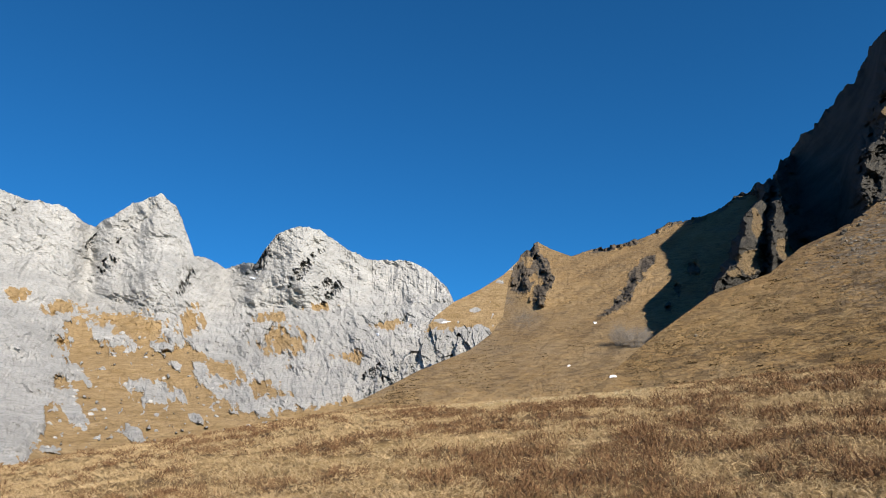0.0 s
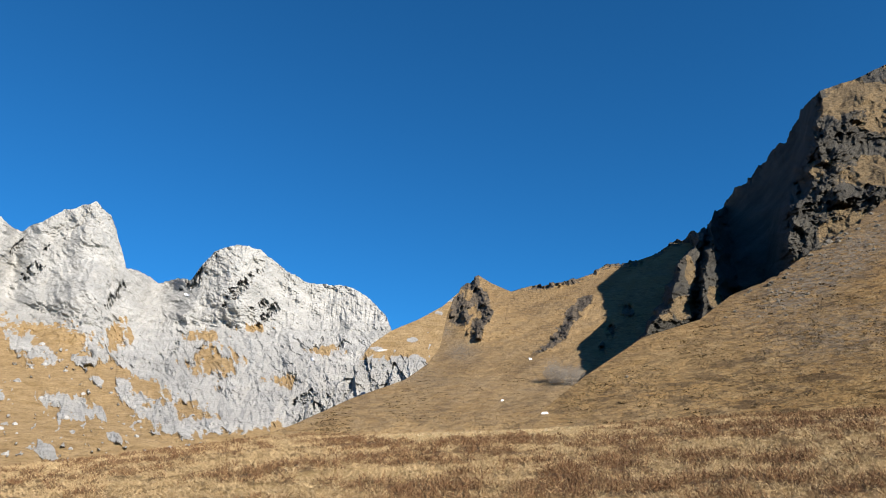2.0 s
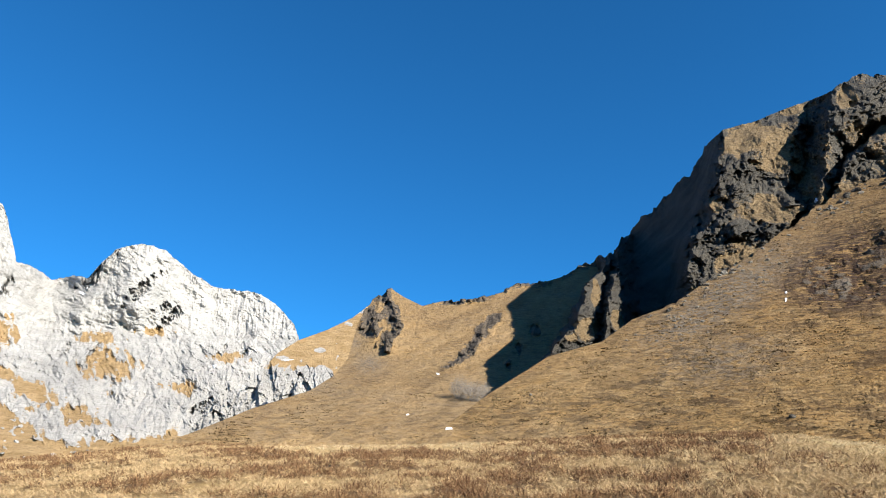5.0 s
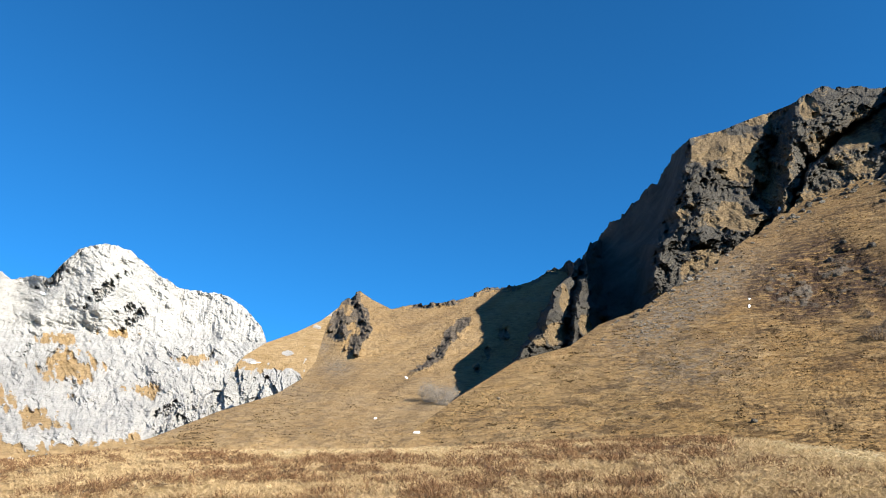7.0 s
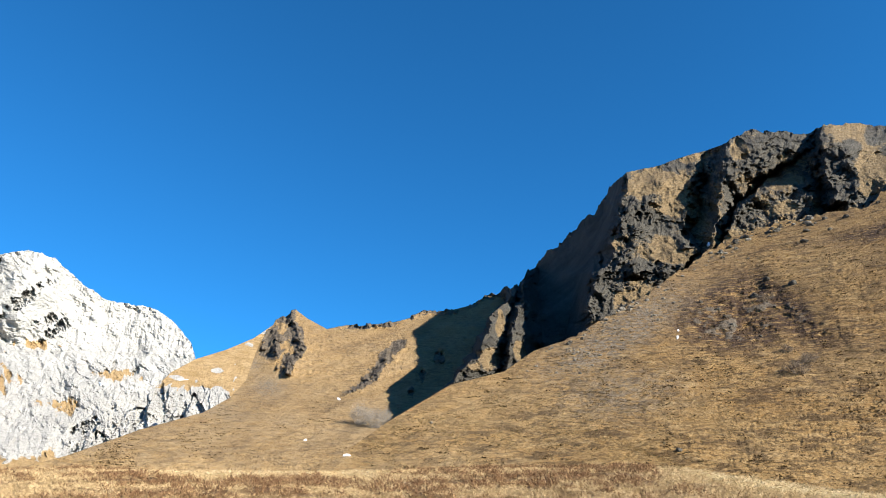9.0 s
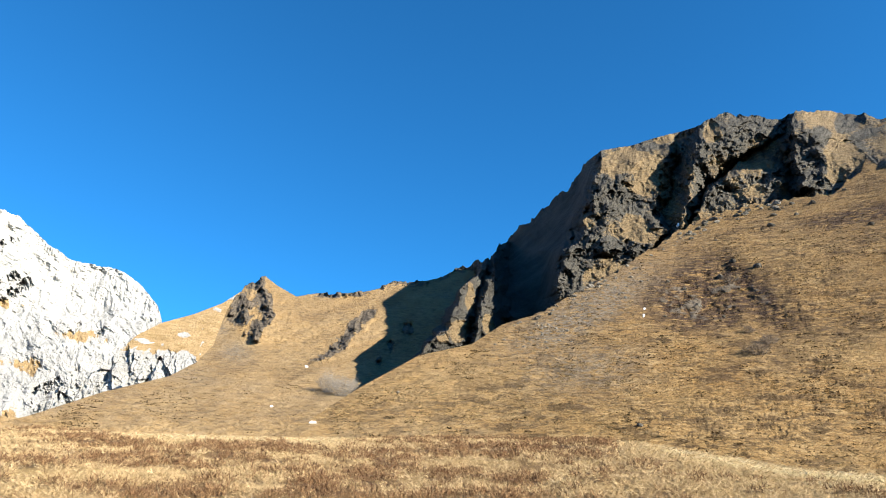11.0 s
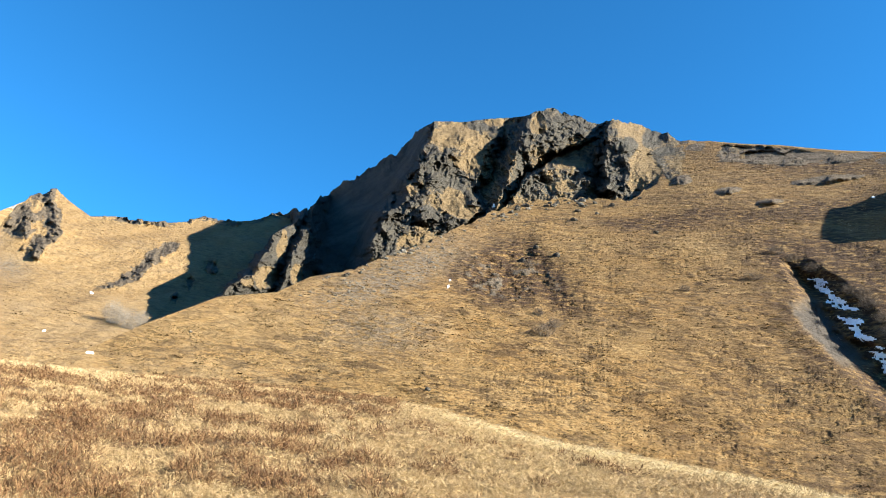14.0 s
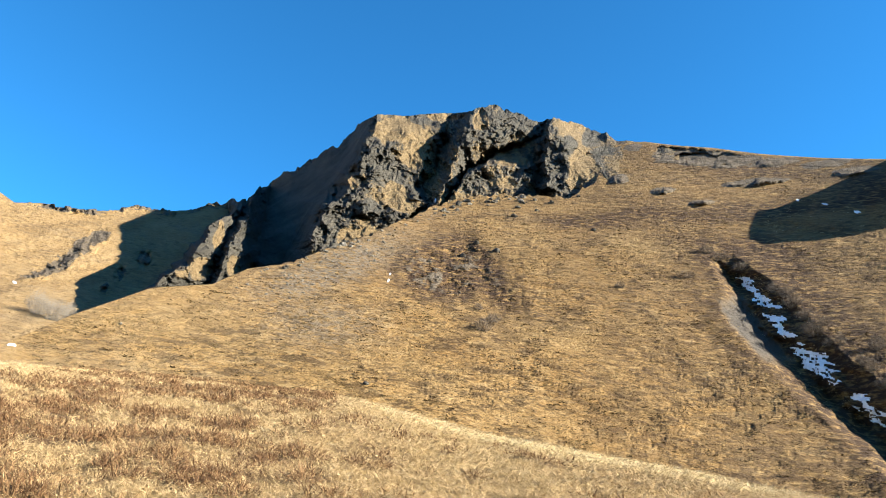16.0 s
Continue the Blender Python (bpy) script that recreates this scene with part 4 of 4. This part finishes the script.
for i, (a, e, w, h) in enumerate(((49.4, 21.0, 0.15, 0.06), (51.2, 20.5, 0.2, 0.07), (53.2, 19.7, 0.25, 0.1))):
    snow_patch(NEAR, a, e, w, h, i, "thin streak of old snow on the shaded hillside", 0.35)
for i, (land, a, e, w, h) in enumerate(((COL, -9.9, 11.5, 0.14, 0.08), (NEAR, -9.1, 7.3, 0.25, 0.045), (RIDGE, -21.8, 12.5, 0.4, 0.06), (LIMES, -27.3, 11.8, 0.18, 0.13),
                                        (NEAR, 17.1, 15.2, 0.1, 0.1), (NEAR, 17.2, 15.7, 0.08, 0.06), (CLIFF, 20.5, 21.8, 0.15, 0.18), (COL, -12.3, 8.4, 0.12, 0.05), (LIMES, -37.2, 16.3, 0.3, 0.1), (LIMES, -37.0, 16.7, 0.15, 0.12))):
    snow_patch(land, a, e, w, h, 50 + i, "small white patch of old snow on the slope")


def stone_material(name, dark, light):
    n = Nodes(name, 0.9)
    c = n.mix(n.noise(0.7, 6, 0.65), dark, light)
    return n.done(n.mix(n.math("MULTIPLY", n.noise(4, 4), 0.4), c, dark), [(n.noise(3, 5, 0.65), 0.6, 0.2)])


DARK_STONE = stone_material("dark_stone", (0.0379, 0.0352, 0.0298), (0.108, 0.0976, 0.0812))
PALE_STONE = stone_material("pale_stone", (0.216, 0.211, 0.2), (0.368, 0.362, 0.346))


def boulder_mesh(seed, mat):
    bm = bmesh.new()
    bmesh.ops.create_icosphere(bm, subdivisions=2, radius=1.0)
    pts = np.array([v.co for v in bm.verts])
    push = 0.75 + 0.45 * facets(pts + seed * 5.1, 0.9, seed) + 0.1 * facets(pts + seed, 0.35, seed + 1)
    for v, f in zip(bm.verts, push):
        v.co *= f
    me = bpy.data.meshes.new("boulder")
    bm.to_mesh(me)
    bm.free()
    me.materials.append(mat)
    return me


DARK_BOULDERS = [boulder_mesh(k, DARK_STONE) for k in range(4)]
GREY_STONE = stone_material("grey_stone", (0.11, 0.1, 0.085), (0.22, 0.2, 0.17))
GREY_BOULDERS = [boulder_mesh(k + 8, GREY_STONE) for k in range(3)]
PALE_BOULDERS = [boulder_mesh(k + 4, PALE_STONE) for k in range(4)]


def boulder(land, az, el, width, seed, meshes, label, group):
    local = random.Random(seed)
    p = land.at(az, el)
    ob = new("boulder", meshes[seed % len(meshes)])
    s = width * p.length * math.pi / 180
    ob.matrix_world = Matrix.Translation(p + Vector((0, 0, 0.1 * s))) @ pose(0, 0, 0, local.uniform(-20, 20), local.uniform(-20, 20), local.uniform(0, 360)) @ Matrix.Diagonal((s, s * local.uniform(0.7, 1.0), s * local.uniform(0.6, 0.9), 1))
    return tagged(ob, label, "boulder", group)


for i, (a, e, w) in enumerate(((16.0, 7.0, 0.35), (23.1, 17.5, 0.5), (21.3, 15.6, 0.4), (25.9, 18.0, 0.45), (27.3, 20.8, 0.45), (24.2, 18.6, 0.35), (20.3, 16.9, 0.35),
                               (19.2, 17.6, 0.3), (33.9, 19.7, 0.35), (27.6, 21.5, 0.4), (29.2, 21.3, 0.3), (25.6, 21.9, 0.4), (18.7, 15.0, 0.25), (23.0, 14.6, 0.25))):
    boulder(NEAR, a, e, 0.62 * w, i, DARK_BOULDERS, "dark rough boulder in the grass of the hillside", "dark boulders")
local = random.Random(15)
for i in range(60):
    a = local.choice((local.uniform(8.5, 14), local.uniform(17, 33), local.uniform(20, 28)))
    e = curve(a, NEAR_CREST) - abs(local.gauss(0.0, 0.35)) - 0.1
    boulder(NEAR, a, e, local.uniform(0.06, 0.24), 300 + i, DARK_BOULDERS if i % 3 else GREY_BOULDERS, "rough boulder fallen to the foot of the crag", "fallen boulders")
local = random.Random(5)
for i in range(90):
    a = local.gauss(12.0, 4.0)
    e = curve(a, NEAR_CREST) - abs(local.gauss(0.9, 0.9)) - 0.15
    boulder(NEAR, a, e, local.uniform(0.05, 0.15), 100 + i, GREY_BOULDERS, "grey stone lying in the scree below the crag", "scree stones")
for i in range(60):
    a, e = local.uniform(-52, -32), local.uniform(3.5, 12.5)
    if e < curve(a, ROCK_LINE):
        boulder(LIMES, a, e, local.uniform(0.07, 0.24), 200 + i, PALE_BOULDERS, "white limestone boulder lying on the grass slope", "limestone boulders")

TWIG_NODES = Nodes("bare_twigs", 0.9)
TWIG = TWIG_NODES.done(TWIG_NODES.mix(TWIG_NODES.noise(2.0, 3), (0.0869, 0.0649, 0.0514), (0.162, 0.135, 0.108)))


def twig_mesh(seed, count, thick):
    """A leafless shrub: stems fanning from the root, each with side sprigs."""
    g = np.random.default_rng(seed)
    pts, tris = [], []

    def strip(a, b, w):
        side = np.cross(b - a, g.normal(size=3))
        side *= w / (np.linalg.norm(side) + 1e-9)
        k = len(pts)
        pts.extend([a - side, a + side, b])
        tris.append((k, k + 1, k + 2))

    for _ in range(count):
        ang, out = g.uniform(0, 2 * math.pi), math.sqrt(g.uniform(0, 1))
        root = np.array([0.35 * out * math.cos(ang), 0.35 * out * math.sin(ang), -0.05])
        tip = np.array([out * math.cos(ang), out * math.sin(ang), (1.05 - 0.55 * out ** 2) * g.uniform(0.7, 1.1)])
        knee = 0.5 * (root + tip) + g.normal(size=3) * 0.06
        strip(root, knee, thick)
        strip(knee * 0.95 + root * 0.05, tip, thick * 0.7)
        for _ in range(5):
            s = knee + (tip - knee) * g.uniform(0, 0.9)
            strip(s, s + (tip - root) * 0.22 + g.normal(size=3) * 0.12, thick * 0.6)
    me = bpy.data.meshes.new("shrub")
    me.from_pydata([tuple(q) for q in pts], [], tris)
    me.materials.append(TWIG)
    return me


PALE_TWIG_NODES = Nodes("pale_twigs", 0.9)
PALE_TWIG = PALE_TWIG_NODES.done(PALE_TWIG_NODES.mix(PALE_TWIG_NODES.noise(2.0, 3), (0.15, 0.132, 0.112), (0.23, 0.21, 0.185)))
SHRUBS = [twig_mesh(k, 170, 0.012) for k in range(3)]
THICKETS = [twig_mesh(k + 7, 420, 0.0045) for k in range(2)]
for me in THICKETS:
    me.materials[0] = PALE_TWIG


def shrub(land, az, el, w, h, seed, meshes, label="leafless grey-brown shrub on the grass hillside"):
    p = land.at(az, el - h)
    s = p.length * math.pi / 180
    ob = new("shrub", meshes[seed % len(meshes)])
    ob.matrix_world = Matrix.Translation(p - Vector((0, 0, 0.1))) @ pose(0, 0, 0, 0, 0, 70 * seed) @ Matrix.Diagonal((w * s, w * s, 2.0 * h * s, 1))
    return tagged(ob, label, "shrub", "bare shrubs")


for i, (a, e, w, h) in enumerate(((25.0, 12.2, 1.1, 0.5), (25.9, 12.8, 0.7, 0.4), (48.4, 13.9, 0.8, 0.45), (49.5, 11.9, 0.9, 0.55), (51.1, 11.1, 0.6, 0.45), (42.6, 18.0, 0.6, 0.35),
                                  (53.4, 10.7, 0.6, 0.5), (52.4, 9.6, 0.6, 0.4), (36.0, 15.5, 0.5, 0.25), (41.0, 16.2, 0.7, 0.3), (43.5, 17.4, 0.6, 0.3), (23.6, 17.4, 0.6, 0.3), (24.6, 13.6, 0.5, 0.3),
                                  (45.0, 16.6, 0.6, 0.3), (50.3, 12.4, 0.5, 0.35), (54.0, 8.2, 0.6, 0.4), (47.2, 14.9, 0.6, 0.35), (48.0, 14.6, 0.7, 0.4), (49.0, 12.9, 0.7, 0.4), (50.4, 10.9, 0.5, 0.3), (52.9, 9.3, 0.6, 0.4), (53.3, 8.0, 0.5, 0.35))):
    shrub(NEAR, a, e, w, h, i, SHRUBS)
for i, (a, e, w, h) in enumerate(((-8.1, 10.4, 1.0, 0.8), (-7.0, 10.1, 1.1, 0.75), (-6.2, 10.2, 0.6, 0.6))):
    shrub(COL, a, e, w, h, 20 + i, THICKETS, "pale bare shrub thicket at the foot of the shaded slope")


# ---- grass and heath of the meadow ----
def tussocks(name, land, crest, span, count, size, patch, seed, mat, label):
    """Low tussocks and tufts scattered over a slope."""
    g = np.random.default_rng(seed)
    m = 8
    az = g.uniform(span[0], span[1], count)
    top = curve(az, crest) - 0.3
    low = float(land.el.min()) + 3.0
    el = low + (top - low) * g.random(count)
    keep = (g.random(count) < patch(az, el)) & (top > low)
    az, el = az[keep], el[keep]
    p = np.array([land.at(a, e) for a, e in zip(az, el)])
    n = len(p)
    size = g.uniform(size[0], size[1], n)
    ang = g.uniform(0, 2 * math.pi, (n, m))
    ring = np.stack([np.cos(ang), np.sin(ang), 0 * ang], -1)
    base = p[:, None] + ring * (g.uniform(0.1, 0.9, (n, m)) * size[:, None])[..., None] * np.array([2.3, 0.8, 0]) - np.array([0, 0, 0.1])
    tip = base + ring * (0.5 * size[:, None])[..., None] + np.array([0, 0, 1]) * (g.uniform(0.1, 0.4, (n, m)) * size[:, None])[..., None]
    side = np.stack([-np.sin(ang), np.cos(ang), 0 * ang], -1) * (g.uniform(0.15, 0.3, (n, m)) * size[:, None])[..., None]
    triangles(name, base.reshape(-1, 3), side.reshape(-1, 3), tip.reshape(-1, 3), mat, label)


def near_patch(az, el):
    return (0.25 + 0.75 * smooth(az, 8, 24)) * (0.6 + 0.4 * smooth(el, 9, 14)) * smooth(fbm(seen(az, el, 150), 9, 3, seed=43), -0.25, 0.3)


def light_patch(az, el):
    return smooth(fbm(seen(az, el, 150), 7, 3, seed=47), -0.2, 0.3)


def col_patch(az, el):
    return smooth(fbm(seen(az, el, 400), 24, 3, seed=45), -0.1, 0.35)


def blade_material(name, a, b, c):
    n = Nodes(name, 0.85)
    isl = n.t.nodes.new("ShaderNodeNewGeometry").outputs["Random Per Island"]
    ramp = n.t.nodes.new("ShaderNodeValToRGB")
    ramp.color_ramp.elements[0].color, ramp.color_ramp.elements[1].color = (*a, 1), (*c, 1)
    ramp.color_ramp.elements.new(0.5).color = (*b, 1)
    n.link(isl, ramp.inputs[0])
    return n.done(n.mix(n.math("MULTIPLY", n.noise(0.8, 3), 0.5), ramp.outputs[0], b))


STRAW = blade_material("straw_blades", (0.21, 0.143, 0.072), (0.34, 0.242, 0.128), (0.445, 0.338, 0.195))
PALE_STRAW = blade_material("pale_straw_blades", (0.31, 0.24, 0.14), (0.385, 0.31, 0.192), (0.44, 0.365, 0.24))
TUSSOCK = blade_material("tussock_sprigs", (0.05, 0.034, 0.018), (0.1, 0.07, 0.035), (0.17, 0.125, 0.06))
HEATHER = blade_material("heath_sprigs", (0.06, 0.03, 0.015), (0.118, 0.063, 0.03), (0.22, 0.135, 0.066))


def scatter(count, near, far, seed):
    g = np.random.default_rng(seed)
    r = near * (far / near) ** (g.random(count) ** 0.8)
    az = g.uniform(-58, 58, count)
    p, pale, heath = meadow_points(az, r)
    return g, r, p, pale, heath


def triangles(name, base, side, tip, mat, label):
    pts = np.stack([base - side, base + side, tip], 1).reshape(-1, 3)
    ob = mesh(name, pts, np.arange(len(pts)).reshape(-1, 3), [mat])
    return tagged(ob, label, name.replace("_", " "), kind="stuff")


def meadow_growth():
    # tufts: short matted blades spreading from a common root
    for name, mat, label, count, seed in (("meadow_grass", STRAW, "short dry straw-coloured grass matted over the meadow", 34000, 21),
                                          ("pale_grass", PALE_STRAW, "pale bleached grass along the brow of the meadow", 9000, 23)):
        g, r, p, pale, heath = scatter(int(1.15 * count), 4.6, 46, seed)
        if mat == STRAW:
            keep = g.random(len(r)) > np.maximum(smooth(heath, 0.45, 0.68) * 0.75, pale * 0.8)
        else:
            keep = g.random(len(r)) < pale + 0.02
        p, r, pale = p[keep], r[keep], pale[keep]
        n, m = len(r), 19
        size = g.uniform(0.6, 1.5, n)
        ang = g.uniform(0, 2 * math.pi, (n, m))
        out = g.uniform(0.0, 1.0, (n, m))
        ring = np.stack([np.cos(ang), np.sin(ang), 0 * ang], -1)
        base = p[:, None] + ring * (0.12 * out * size[:, None])[..., None] + np.array([0, 0, 0.03]) * g.uniform(-0.5, 1, (n, m))[..., None]
        reach = g.uniform(0.02, 0.09, (n, m)) * size[:, None]
        hgt = g.uniform(-0.01, 0.065, (n, m)) * size[:, None]
        stalk = g.random((n, m)) < 0.006
        hgt = np.where(stalk, g.uniform(0.12, 0.3, (n, m)), hgt)
        reach = np.where(stalk, 0.04, reach)
        tip = base + ring * reach[..., None] + np.array([0, 0, 1]) * hgt[..., None] + g.normal(0, 0.02, (n, m, 3))
        wid = np.maximum(0.0017, 0.00028 * r)[:, None] * g.uniform(0.6, 1.5, (n, m))
        wid = np.where(stalk, 0.35 * wid, wid)
        side = np.cross(tip - base, g.normal(size=(n, m, 3)))
        side = side / (np.linalg.norm(side, axis=-1)[..., None] + 1e-6) * wid[..., None]
        triangles(name, base.reshape(-1, 3), side.reshape(-1, 3), tip.reshape(-1, 3), mat, label)
    # heath: low cushions of small sprigs
    g, r, p, pale, heath = scatter(20000, 4.6, 46, 22)
    keep = g.random(len(r)) < smooth(heath, 0.42, 0.62)
    p, r = p[keep], r[keep]
    n, m = len(r), 44
    size = g.uniform(0.10, 0.24, n)
    v = g.normal(size=(n, m, 3))
    v /= np.linalg.norm(v, axis=-1)[..., None]
    v[..., 2] = np.abs(v[..., 2]) * 0.75
    base = p[:, None] + v * (size[:, None] * g.uniform(0.5, 1.0, (n, m)))[..., None]
    tip = base + (v * 0.5 + g.normal(0, 0.5, (n, m, 3)) + np.array([0, 0, 0.4])) * 0.055
    wid = np.maximum(0.0045, 0.00055 * r)[:, None] * g.uniform(0.6, 1.4, (n, m))
    side = np.cross(v, g.normal(size=(n, m, 3)))
    side = side / (np.linalg.norm(side, axis=-1)[..., None] + 1e-6) * wid[..., None]
    triangles("meadow_heath", base.reshape(-1, 3), side.reshape(-1, 3), tip.reshape(-1, 3), HEATHER, "low reddish-brown heath cushions among the grass")


meadow_growth()
tussocks("hillside_tussocks", NEAR, NEAR_CREST, (-8, 56), 15000, (0.2, 0.8), near_patch, 41, TUSSOCK, "low dark tussocks and heath scattered over the hillside")
tussocks("hillside_tufts", NEAR, NEAR_CREST, (-8, 56), 12000, (0.2, 0.7), light_patch, 42, PALE_STRAW, "bleached grass tufts scattered over the hillside")
tussocks("col_tussocks", COL, COL_CREST, (-30, 3), 4000, (0.3, 1.0), col_patch, 44, TUSSOCK, "dark grass tussocks scattered over the far slope")
